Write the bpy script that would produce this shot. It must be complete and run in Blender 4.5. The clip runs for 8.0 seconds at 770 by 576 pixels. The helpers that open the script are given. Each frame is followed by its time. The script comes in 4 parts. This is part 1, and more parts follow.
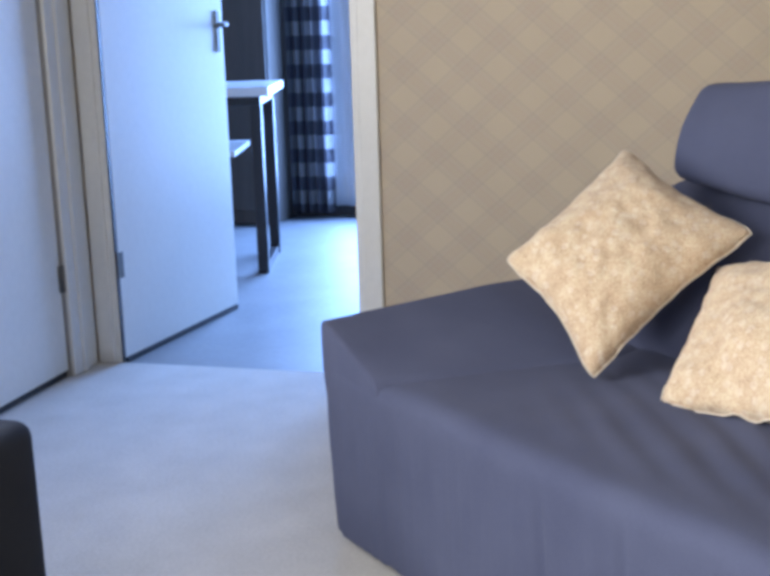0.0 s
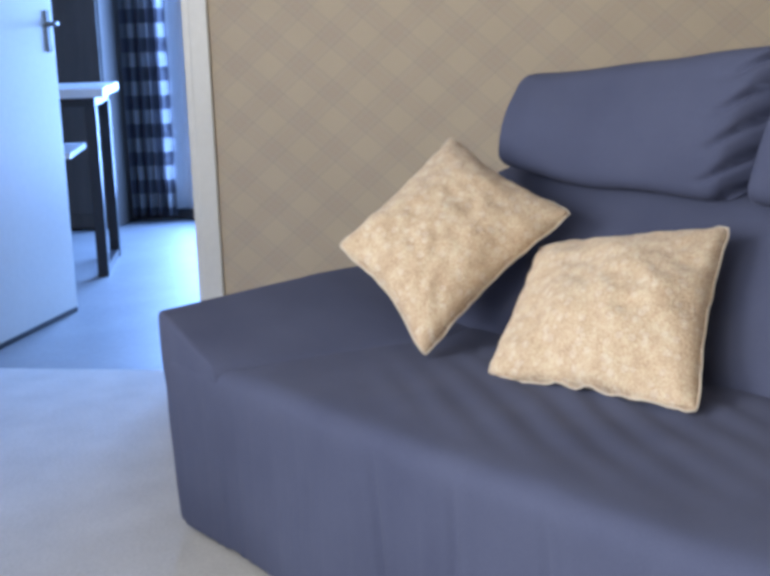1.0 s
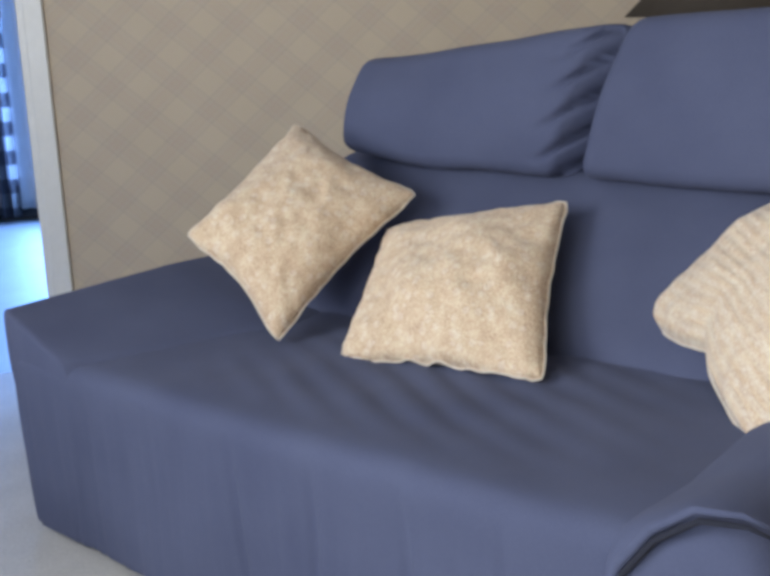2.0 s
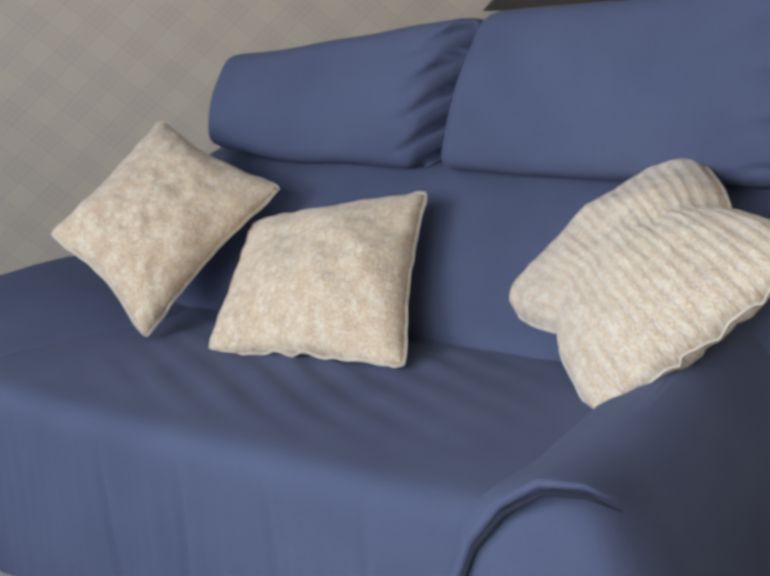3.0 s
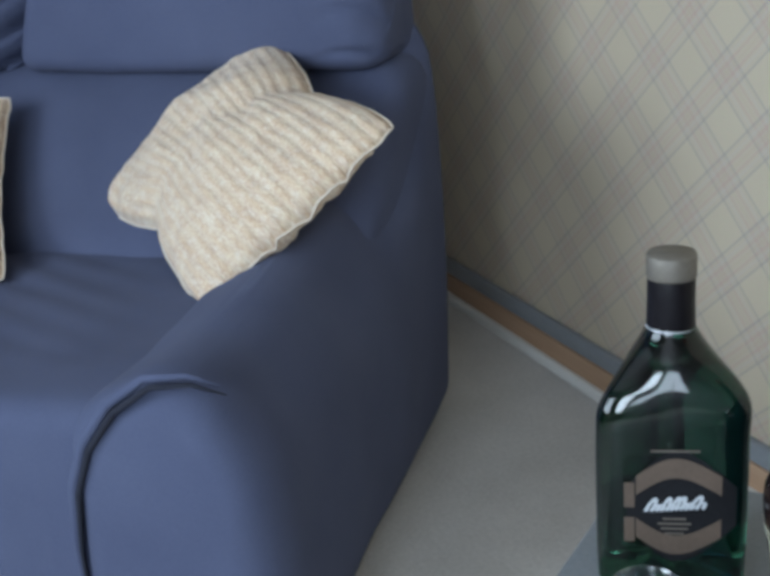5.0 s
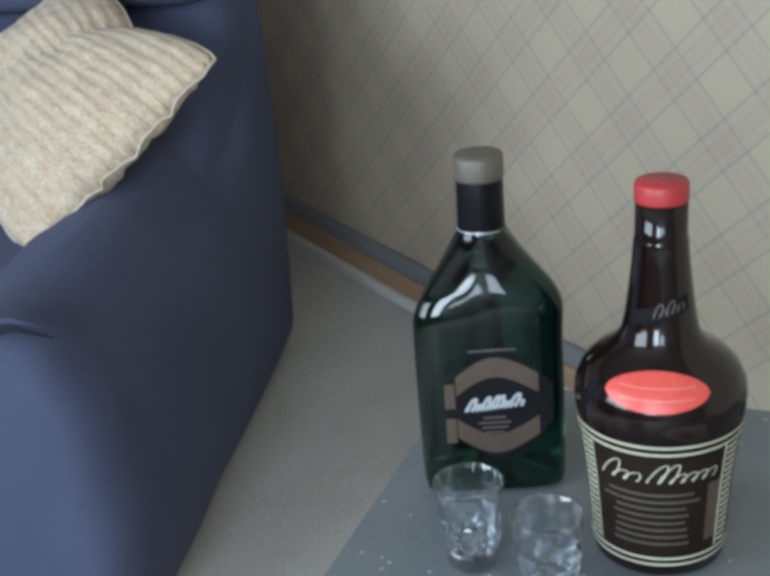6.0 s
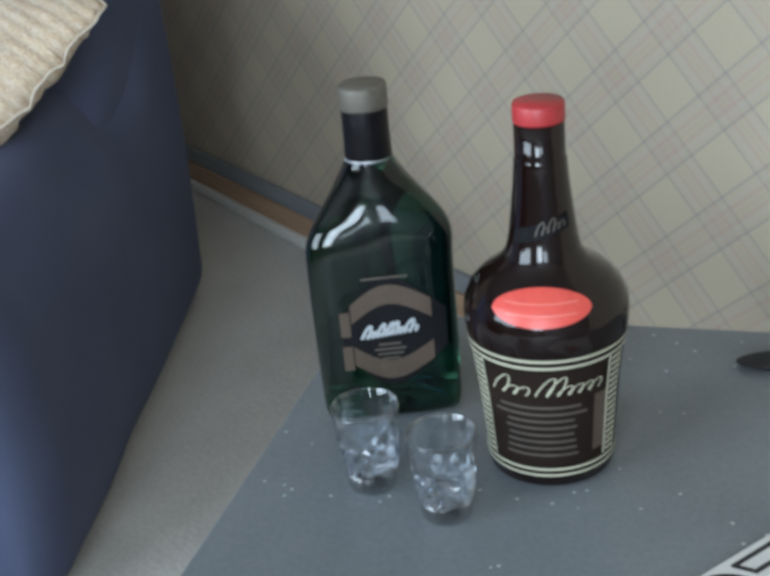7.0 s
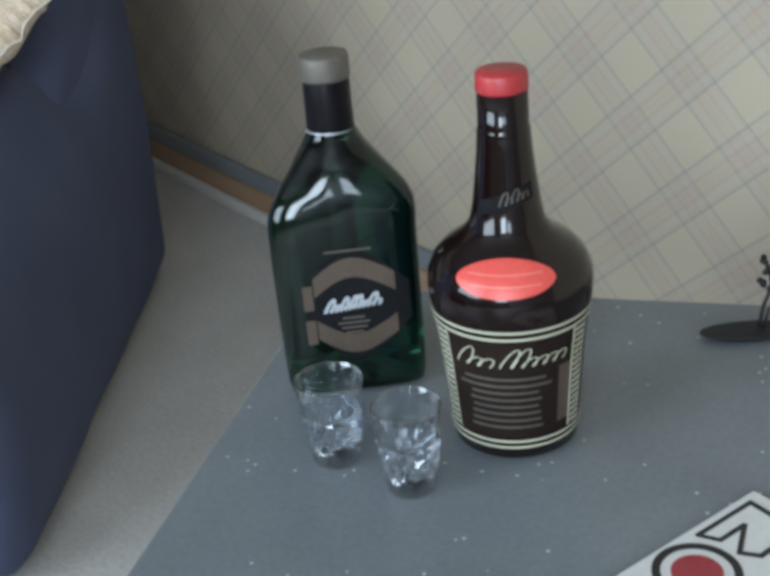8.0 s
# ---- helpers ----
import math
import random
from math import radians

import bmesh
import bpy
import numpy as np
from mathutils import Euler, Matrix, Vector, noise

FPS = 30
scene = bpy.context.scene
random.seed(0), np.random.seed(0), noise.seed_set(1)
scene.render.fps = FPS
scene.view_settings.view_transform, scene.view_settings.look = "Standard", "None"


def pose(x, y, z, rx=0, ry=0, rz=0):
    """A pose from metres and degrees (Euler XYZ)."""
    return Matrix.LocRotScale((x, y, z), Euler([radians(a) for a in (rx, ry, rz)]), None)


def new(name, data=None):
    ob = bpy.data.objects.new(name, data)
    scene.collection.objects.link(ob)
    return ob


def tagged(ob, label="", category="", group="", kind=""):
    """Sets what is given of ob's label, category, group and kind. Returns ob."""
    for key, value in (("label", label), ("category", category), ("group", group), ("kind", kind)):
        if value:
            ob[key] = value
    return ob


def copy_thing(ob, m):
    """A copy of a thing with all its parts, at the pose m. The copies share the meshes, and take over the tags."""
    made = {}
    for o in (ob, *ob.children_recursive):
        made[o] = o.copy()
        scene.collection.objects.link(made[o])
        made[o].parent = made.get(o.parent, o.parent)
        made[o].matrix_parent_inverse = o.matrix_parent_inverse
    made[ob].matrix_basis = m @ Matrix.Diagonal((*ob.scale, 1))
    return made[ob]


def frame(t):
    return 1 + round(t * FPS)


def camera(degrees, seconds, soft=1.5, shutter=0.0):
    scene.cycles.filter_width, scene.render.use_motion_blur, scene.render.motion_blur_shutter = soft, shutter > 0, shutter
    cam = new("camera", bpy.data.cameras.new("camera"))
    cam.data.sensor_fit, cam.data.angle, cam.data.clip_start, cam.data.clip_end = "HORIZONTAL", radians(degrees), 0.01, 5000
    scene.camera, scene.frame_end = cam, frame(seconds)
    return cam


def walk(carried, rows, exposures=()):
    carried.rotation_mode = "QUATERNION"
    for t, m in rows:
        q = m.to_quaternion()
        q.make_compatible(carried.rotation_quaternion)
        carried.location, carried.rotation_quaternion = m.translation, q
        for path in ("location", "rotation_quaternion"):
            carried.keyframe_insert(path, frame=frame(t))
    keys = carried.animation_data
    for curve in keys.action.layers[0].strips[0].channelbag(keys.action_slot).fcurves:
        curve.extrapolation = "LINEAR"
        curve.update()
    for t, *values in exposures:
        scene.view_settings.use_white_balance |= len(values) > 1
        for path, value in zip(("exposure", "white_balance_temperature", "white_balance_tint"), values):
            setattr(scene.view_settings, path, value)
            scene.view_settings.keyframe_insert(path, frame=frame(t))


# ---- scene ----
cam = camera(35.50, 8.0, soft=4.0)
ROWS = [  # seconds, place, pitch, lean, heading
    (0.0, 0.000, 0.000, 1.080, -12.58, 1.66, 105.05),
    (0.5, 0.042, 0.025, 1.067, -12.49, 1.57, 101.23),
    (1.0, 0.056, 0.039, 1.047, -12.43, 1.71, 97.67),
    (1.5, 0.071, 0.038, 1.036, -12.56, 2.03, 93.97),
    (1.7, 0.073, 0.043, 1.033, -12.75, 2.27, 92.37),
    (2.8, 0.105, 0.092, 1.040, -13.63, 3.33, 86.47),
    (3.0, 0.119, 0.099, 1.039, -13.69, 3.19, 84.96),
    (3.5, 0.125, 0.123, 1.024, -14.36, 3.73, 81.53),
    (4.0, 0.152, 0.140, 1.017, -15.70, 4.19, 76.03),
    (4.5, 0.147, 0.124, 1.052, -18.36, 3.25, 70.73),
    (4.7, 0.147, 0.132, 1.046, -18.90, 3.65, 69.11),
    (5.8, 0.152, 0.169, 1.008, -22.05, 4.12, 60.50),
    (6.0, 0.162, 0.172, 1.003, -22.64, 4.55, 59.19),
    (6.5, 0.175, 0.177, 0.996, -24.04, 5.27, 56.40),
    (7.0, 0.186, 0.178, 0.992, -25.34, 5.25, 54.62),
    (7.5, 0.182, 0.181, 0.986, -26.32, 4.99, 53.25),
    (8.0, 0.183, 0.181, 0.984, -26.42, 4.85, 52.97),
]
walk(cam, [(t, pose(x, y, z, 90 + p, r, h)) for t, x, y, z, p, r, h in ROWS],
     [(0.0, 0.36, 7400, 20), (1.0, 0.22, 7150, 19), (1.7, 0.14, 7000, 18), (2.8, 0.10, 6420, 16), (3.5, 0.07, 6150, 14), (4.7, 0.03, 5950, 12), (5.8, -0.06, 6120, 9), (8.0, -0.07, 6100, 9)])

# ---- light ----
world = bpy.data.worlds.new("sky")
scene.world = world
world.use_nodes = True
wn = world.node_tree
sky = wn.nodes.new("ShaderNodeTexSky")
sky.sky_type = "NISHITA"
sky.sun_disc = False
sky.sun_elevation, sky.sun_rotation = radians(40), radians(150)
wn.links.new(sky.outputs["Color"], wn.nodes["Background"].inputs["Color"])
wn.nodes["Background"].inputs["Strength"].default_value = 0.1


def area(name, m, sx, sy, watts, colour):
    la = bpy.data.lights.new(name, "AREA")
    la.shape, la.size, la.size_y, la.energy, la.color = "RECTANGLE", sx, sy, watts, colour
    ob = new(name, la)
    ob.matrix_world = m
    return ob


area("window_daylight", pose(-0.80, -1.99, 1.42, 90, 0, 0), 1.55, 1.30, 64, (0.80, 0.92, 1.0))
area("corner_window_daylight", pose(1.62, -1.99, 1.42, 90, 0, 0), 0.95, 1.30, 74, (0.80, 0.92, 1.0))
# Unseen fill, added to brighten the sofa's arm and the floor beside it.
area("east_fill_daylight", pose(2.24, -1.36, 1.55, 90, 0, 90), 0.8, 0.95, 22, (0.80, 0.92, 1.0))
area("hall_daylight", pose(-6.42, -1.35, 1.2, 90, 0, -90), 1.5, 2.0, 305, (0.17, 0.41, 1.0))

# ---- materials ----
def material(name, colour, rough=0.6, metal=0.0):
    m = bpy.data.materials.new(name)
    m.use_nodes = True
    b = m.node_tree.nodes["Principled BSDF"]
    b.inputs["Base Color"].default_value = (*colour, 1)
    b.inputs["Roughness"].default_value = rough
    b.inputs["Metallic"].default_value = metal
    return m


def node(m, kind, **inputs):
    n = m.node_tree.nodes.new(kind)
    for key, value in inputs.items():
        n.inputs[key.replace("_", " ")].default_value = value
    return n


def link(m, a, out, b, into):
    m.node_tree.links.new(a.outputs[out], b.inputs[into])


def bsdf(m):
    return m.node_tree.nodes["Principled BSDF"]


def mottled(name, dark, light, rough, scale, fine, bump=0.2, depth=0.002, metal=0.0, stretch=(1, 1, 1), mix=0.5):
    """Two scales of colour change and a fine relief, in metres."""
    m = material(name, light, rough, metal)
    tc = node(m, "ShaderNodeTexCoord")
    mp = node(m, "ShaderNodeMapping", Scale=stretch)
    link(m, tc, "Object", mp, "Vector")
    big = node(m, "ShaderNodeTexNoise", Scale=scale, Detail=4.0)
    small = node(m, "ShaderNodeTexNoise", Scale=fine, Detail=6.0, Roughness=0.65)
    link(m, mp, "Vector", big, "Vector")
    link(m, mp, "Vector", small, "Vector")
    add = m.node_tree.nodes.new("ShaderNodeMix")
    add.inputs["Factor"].default_value = mix
    link(m, big, "Fac", add, 2)
    link(m, small, "Fac", add, 3)
    ramp = m.node_tree.nodes.new("ShaderNodeValToRGB")
    ramp.color_ramp.elements[0].position, ramp.color_ramp.elements[1].position = 0.32, 0.68
    ramp.color_ramp.elements[0].color, ramp.color_ramp.elements[1].color = (*dark, 1), (*light, 1)
    link(m, add, 0, ramp, "Fac")
    link(m, ramp, "Color", bsdf(m), "Base Color")
    bp = node(m, "ShaderNodeBump", Strength=bump, Distance=depth)
    link(m, small, "Fac", bp, "Height")
    link(m, bp, "Normal", bsdf(m), "Normal")
    return m


def maths(m, op, a, b=None, c=None):
    n = m.node_tree.nodes.new("ShaderNodeMath")
    n.operation = op
    for i, v in enumerate((a, b, c)):
        if v is None:
            continue
        if isinstance(v, (int, float)):
            n.inputs[i].default_value = v
        else:
            m.node_tree.links.new(v, n.inputs[i])
    return n.outputs[0]


def mixed(m, fac, a, b, blend="MIX"):
    n = m.node_tree.nodes.new("ShaderNodeMix")
    n.data_type, n.blend_type = "RGBA", blend
    for i, v in ((0, fac), (6, a), (7, b)):
        if isinstance(v, (int, float)):
            n.inputs[i].default_value = v
        elif isinstance(v, tuple):
            n.inputs[i].default_value = (*v, 1)
        else:
            m.node_tree.links.new(v, n.inputs[i])
    return n.outputs[2]


def wallpaper(name, along, line_contrast=1.0, light_tint=(1.0, 1.0, 1.0)):
    """Cream paper with a diagonal tartan of grey, pink and beige lines, their contrast lowered to look blurred; the
    tint puts each wall's light into the paper.
    """
    m = material(name, (0.52, 0.47, 0.38), 0.8)
    tc = node(m, "ShaderNodeTexCoord")
    sep = node(m, "ShaderNodeSeparateXYZ")
    link(m, tc, "Object", sep, "Vector")
    s, z = sep.outputs[along], sep.outputs["Z"]
    big = node(m, "ShaderNodeTexNoise", Scale=7.0, Detail=3.0)
    link(m, tc, "Object", big, "Vector")
    colour = mixed(m, big.outputs["Fac"], tuple(a * b for a, b in zip((0.45, 0.405, 0.325), light_tint)), tuple(a * b for a, b in zip((0.505, 0.46, 0.37), light_tint)))
    for sign in (1, -1):
        d = maths(m, "ADD", maths(m, "MULTIPLY", s, 1 / 0.19), maths(m, "MULTIPLY", z, sign / 0.166))
        f = maths(m, "FRACT", maths(m, "ADD", d, 2.50 if sign > 0 else 7.764))
        d0 = maths(m, "ABSOLUTE", maths(m, "SUBTRACT", f, 0.5))
        band = maths(m, "LESS_THAN", d0, 0.22)
        colour = mixed(m, maths(m, "MULTIPLY", band, 0.12 + 0.04 * line_contrast), colour, (0.37, 0.30, 0.26))
        for at, half, tint, k in ((0.225, 0.016, (0.20, 0.195, 0.23), 0.42), (0.14, 0.02, (0.47, 0.44, 0.40), 0.35),
                                  (0.075, 0.018, (0.44, 0.25, 0.24), 0.34), (0.0, 0.02, (0.45, 0.35, 0.24), 0.25)):
            ln = maths(m, "LESS_THAN", maths(m, "ABSOLUTE", maths(m, "SUBTRACT", d0, at)), half)
            colour = mixed(m, maths(m, "MULTIPLY", ln, k * line_contrast), colour, tint)
    fine = node(m, "ShaderNodeTexNoise", Scale=420.0, Detail=3.0)
    link(m, tc, "Object", fine, "Vector")
    colour = mixed(m, 0.18, colour, fine.outputs["Color"], "SOFT_LIGHT")
    m.node_tree.links.new(colour, bsdf(m).inputs["Base Color"])
    bp = node(m, "ShaderNodeBump", Strength=0.12, Distance=0.001)
    link(m, fine, "Fac", bp, "Height")
    link(m, bp, "Normal", bsdf(m), "Normal")
    return m


# Same paper twice: west made lighter and warmer to stand in for its light.
PAPER_X = wallpaper("wallpaper_north", "X", 0.75, (1.04, 0.985, 0.90))
PAPER_Y = wallpaper("wallpaper_west", "Y", 0.35, (1.13, 1.03, 0.95))
CARPET = mottled("carpet", (0.46, 0.445, 0.42), (0.63, 0.61, 0.58), 0.95, 7, 120, 0.5, 0.005, mix=0.6)
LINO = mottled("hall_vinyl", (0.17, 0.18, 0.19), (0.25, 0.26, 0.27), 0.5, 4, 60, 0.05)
# Darker than white paint so the ceiling and south wall bounce less light.
PLASTER = mottled("dimmed_plaster_paint", (0.32, 0.31, 0.295), (0.37, 0.36, 0.345), 0.85, 3, 90, 0.1)
PAINT = mottled("white_gloss_paint", (0.68, 0.67, 0.63), (0.76, 0.75, 0.71), 0.38, 2, 40, 0.05)
SKIRT_GREY = mottled("grey_skirting_paint", (0.20, 0.215, 0.23), (0.26, 0.275, 0.29), 0.5, 6, 80, 0.05)
SKIRT_WOOD = mottled("skirting_wood", (0.36, 0.22, 0.13), (0.50, 0.33, 0.21), 0.5, 3, 30, 0.1, stretch=(0.3, 8, 8))
WALLGREY = mottled("grey_wall_paint", (0.26, 0.26, 0.26), (0.33, 0.33, 0.32), 0.8, 3, 70, 0.1)
METAL = mottled("hinge_steel", (0.13, 0.12, 0.11), (0.19, 0.18, 0.16), 0.45, 30, 200, 0.1, metal=0.4)
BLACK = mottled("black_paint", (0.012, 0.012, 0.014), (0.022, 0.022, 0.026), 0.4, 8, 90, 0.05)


def woven(name, dark, light):
    """Stretch fabric: blue-grey, soft sheen, fine ribbed weave."""
    m = mottled(name, dark, light, 0.92, 5, 420, 0.35, 0.0015)
    bsdf(m).inputs["Specular IOR Level"].default_value = 0.12
    bsdf(m).inputs["Sheen Weight"].default_value = 0.03
    bsdf(m).inputs["Sheen Roughness"].default_value = 0.5
    return m


SLATE = woven("slate_stretch_fabric", (0.067, 0.077, 0.132), (0.096, 0.109, 0.175))


def chenille(name, ribs):
    """Peach, cream and rose pile; ribbed for one cushion."""
    m = material(name, (0.6, 0.42, 0.28), 0.95)
    tc = node(m, "ShaderNodeTexCoord")
    v = node(m, "ShaderNodeTexVoronoi", Scale=46.0 if not ribs else 60.0)
    n1 = node(m, "ShaderNodeTexNoise", Scale=38.0, Detail=5.0, Roughness=0.6)
    n2 = node(m, "ShaderNodeTexNoise", Scale=230.0, Detail=3.0)
    for t in (v, n1, n2):
        link(m, tc, "UV" if ribs else "Object", t, "Vector")
    if ribs:
        v.inputs["Scale"].default_value, n1.inputs["Scale"].default_value, n2.inputs["Scale"].default_value = 30, 14, 110
    ramp = m.node_tree.nodes.new("ShaderNodeValToRGB")
    cr = ramp.color_ramp
    cr.elements[0].position, cr.elements[1].position = 0.30, 0.72
    cr.elements[0].color, cr.elements[1].color = (0.565, 0.395, 0.262, 1), (0.745, 0.61, 0.435, 1)
    e = cr.elements.new(0.52)
    e.color = (0.665, 0.50, 0.338, 1)
    link(m, n1, "Fac", ramp, "Fac")
    spots = maths(m, "LESS_THAN", v.outputs["Distance"], 0.33)
    colour = mixed(m, maths(m, "MULTIPLY", spots, 0.27), ramp.outputs["Color"], (0.84, 0.76, 0.66))
    height = n2.outputs["Fac"]
    if ribs:
        sep = node(m, "ShaderNodeSeparateXYZ")
        link(m, tc, "UV", sep, "Vector")
        w = maths(m, "SINE", maths(m, "MULTIPLY", maths(m, "ADD", sep.outputs["Y"], maths(m, "MULTIPLY", n1.outputs["Fac"], 0.035)), 2 * math.pi * 20))
        colour = mixed(m, maths(m, "MULTIPLY_ADD", w, 0.13, 0.15), colour, (0.72, 0.66, 0.57))
        height = maths(m, "ADD", maths(m, "MULTIPLY", w, 0.30), height)
    colour = mixed(m, 0.6, colour, n2.outputs["Fac"], "OVERLAY")
    m.node_tree.links.new(colour, bsdf(m).inputs["Base Color"])
    bp = node(m, "ShaderNodeBump", Strength=0.8, Distance=0.004)
    m.node_tree.links.new(height, bp.inputs["Height"])
    link(m, bp, "Normal", bsdf(m), "Normal")
    bsdf(m).inputs["Sheen Weight"].default_value = 0.2
    return m


PIPING = mottled("pale_cord", (0.60, 0.50, 0.40), (0.76, 0.68, 0.57), 0.9, 30, 300, 0.4)
PILE = chenille("peach_chenille", False)
PILE_RIB = chenille("ribbed_chenille", True)


# ---- mesh helpers ----
def part(name, bm, mat, parent=None, label="", smooth=True, at=None):
    me = bpy.data.meshes.new(name)
    bmesh.ops.recalc_face_normals(bm, faces=bm.faces)
    bm.to_mesh(me)
    bm.free()
    if smooth:
        me.shade_smooth()
    for m in mat if isinstance(mat, (list, tuple)) else [mat]:
        me.materials.append(m)
    ob = new(name, me)
    if parent:
        ob.parent = parent
    if at:
        ob.matrix_basis = at
    if label:
        tagged(ob, label)
    return ob


def empty(name, m, label, category, group="", kind=""):
    ob = new(name)
    ob.empty_display_size = 0.1
    ob.matrix_basis = m
    return tagged(ob, label, category, group, kind)


def box(x0, x1, y0, y1, z0, z1, bevel=0.0, seg=2, bm=None):
    bm = bm or bmesh.new()
    made = bmesh.ops.create_cube(bm, size=1.0)["verts"]
    for v in made:
        v.co = Vector(((x0 + x1) / 2 + v.co.x * (x1 - x0), (y0 + y1) / 2 + v.co.y * (y1 - y0), (z0 + z1) / 2 + v.co.z * (z1 - z0)))
    if bevel:
        edges = list({e for v in made for e in v.link_edges})
        bmesh.ops.bevel(bm, geom=edges, offset=bevel, segments=seg, profile=0.5, affect="EDGES")
    return bm


def lathe(profile, n=48, bm=None, centre=(0, 0)):
    """Turned shape from (radius, height) pairs."""
    bm = bm or bmesh.new()
    rings = []
    for r, z in profile:
        if r <= 1e-6:
            rings.append([bm.verts.new((centre[0], centre[1], z))])
        else:
            rings.append([bm.verts.new((centre[0] + r * math.cos(2 * math.pi * i / n), centre[1] + r * math.sin(2 * math.pi * i / n), z)) for i in range(n)])
    for a, b in zip(rings, rings[1:]):
        for i in range(n):
            k = (i + 1) % n
            if len(a) == 1 and len(b) > 1:
                bm.faces.new((a[0], b[k], b[i]))
            elif len(b) == 1 and len(a) > 1:
                bm.faces.new((a[i], a[k], b[0]))
            elif len(a) > 1:
                bm.faces.new((a[i], a[k], b[k], b[i]))
    return bm


def tube(points, r, n=10, bm=None):
    bm = bm or bmesh.new()
    pts = [Vector(p) for p in points]
    rings = []
    for i, p in enumerate(pts):
        d = (pts[min(i + 1, len(pts) - 1)] - pts[max(i - 1, 0)]).normalized()
        side = d.cross(Vector((0, 0, 1)))
        side = side.normalized() if side.length > 1e-4 else Vector((1, 0, 0))
        up = side.cross(d)
        k = r[i] if isinstance(r, (list, tuple)) else r
        rings.append([bm.verts.new(p + k * (side * math.cos(2 * math.pi * j / n) + up * math.sin(2 * math.pi * j / n))) for j in range(n)])
    for a, b in zip(rings, rings[1:]):
        for j in range(n):
            bm.faces.new((a[j], a[(j + 1) % n], b[(j + 1) % n], b[j]))
    bm.faces.new(rings[0])
    bm.faces.new(rings[-1])
    return bm


def setting(name, bm, mat, label, category="", smooth=False, parent=None):
    return tagged(part(name, bm, mat, parent, "", smooth), label, category or name.split("_")[0], kind="structure")


# ---- the room ----
XW, XE, YS, YN, TOP = -3.462, 2.20, -1.951, 1.340, 2.40   # inner faces of the walls
DOOR_Y0, DOOR_Y1, DOOR_H = -1.880, -1.016, 2.03          # doorway in the west wall

setting("floor", box(XW, XE, YS, YN, -0.12, 0), CARPET, "pale beige-grey cut pile carpet in the lounge", "carpet")
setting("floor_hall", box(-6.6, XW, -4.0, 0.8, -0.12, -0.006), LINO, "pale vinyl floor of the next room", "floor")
setting("ceiling", box(-6.8, XE + 0.1, -4.1, YN + 0.1, TOP, TOP + 0.1), PLASTER, "plain matt ceiling, toned down to cut bounced light", "ceiling")
setting("wall_north", box(XW - 0.12, XE + 0.1, YN, YN + 0.1, -0.12, TOP), PAPER_X, "wall papered with cream diagonal tartan", "wall")
bm = box(XW - 0.12, XW, DOOR_Y1, YN, -0.12, TOP)
box(XW - 0.12, XW, YS - 0.12, DOOR_Y0, -0.12, TOP, bm=bm)
box(XW - 0.12, XW, DOOR_Y0, DOOR_Y1, DOOR_H, TOP, bm=bm)
setting("wall_west", bm, PAPER_Y, "papered wall with a doorway to the next room", "wall")
EY0, EY1, EZ0, EZ1 = -1.80, -0.92, 1.05, 2.05           # unseen window added in the east wall for fill light
bm = box(XE, XE + 0.1, YS - 0.12, EY0, -0.12, TOP)
box(XE, XE + 0.1, EY1, YN, -0.12, TOP, bm=bm)
box(XE, XE + 0.1, EY0, EY1, -0.12, EZ0, bm=bm)
box(XE, XE + 0.1, EY0, EY1, EZ1, TOP, bm=bm)
# Unseen wall, kept grey so that it returns less light.
setting("wall_east", bm, WALLGREY, "plain wall at the end of the lounge with a window added for fill light", "wall")
WX0, WX1, WZ0, WZ1 = -1.62, 0.02, 0.73, 2.11             # windows in the south wall
VX0, VX1 = 1.10, 2.14
CX0, CX1 = -3.29, -2.51                                  # closed door in the south wall
bm = box(XW, CX0, YS - 0.12, YS, -0.12, TOP)
box(CX1, WX0, YS - 0.12, YS, -0.12, TOP, bm=bm)
box(WX1, VX0, YS - 0.12, YS, -0.12, TOP, bm=bm)
box(VX1, XE, YS - 0.12, YS, -0.12, TOP, bm=bm)
for x0, x1 in ((WX0, WX1), (VX0, VX1)):
    box(x0, x1, YS - 0.12, YS, -0.12, WZ0, bm=bm)
    box(x0, x1, YS - 0.12, YS, WZ1, TOP, bm=bm)
box(CX0, CX1, YS - 0.12, YS, 2.0, TOP, bm=bm)
box(CX0, CX1, YS - 0.12, YS, -0.12, 0, bm=bm)
setting("wall_south", bm, PLASTER, "wall with a closed white door and two windows, toned down to cut bounced light", "wall")

# skirting of the north wall: a grey moulding over bare wood, a white edge at the carpet
sk = tagged(new("baseboard"), "three-tone skirting board: grey moulding, bare wood, white edge", "skirting board", kind="structure")
bm = box(XW, XE, YN - 0.016, YN, 0.068, 0.104, 0.004)
part("moulding", bm, SKIRT_GREY, sk, "grey painted moulding", False)
part("board", box(XW, XE, YN - 0.020, YN, 0.024, 0.068, 0.002), SKIRT_WOOD, sk, "bare reddish wood board", False)
part("edge_strip", box(XW, XE, YN - 0.030, YN, 0.0, 0.024, 0.004), PAINT, sk, "white painted strip", False)
setting("baseboard_west", box(XW, XW + 0.016, DOOR_Y1 + 0.06, YN - 0.03, 0, 0.10, 0.004), SKIRT_GREY, "grey skirting board behind the sofa", "skirting board")


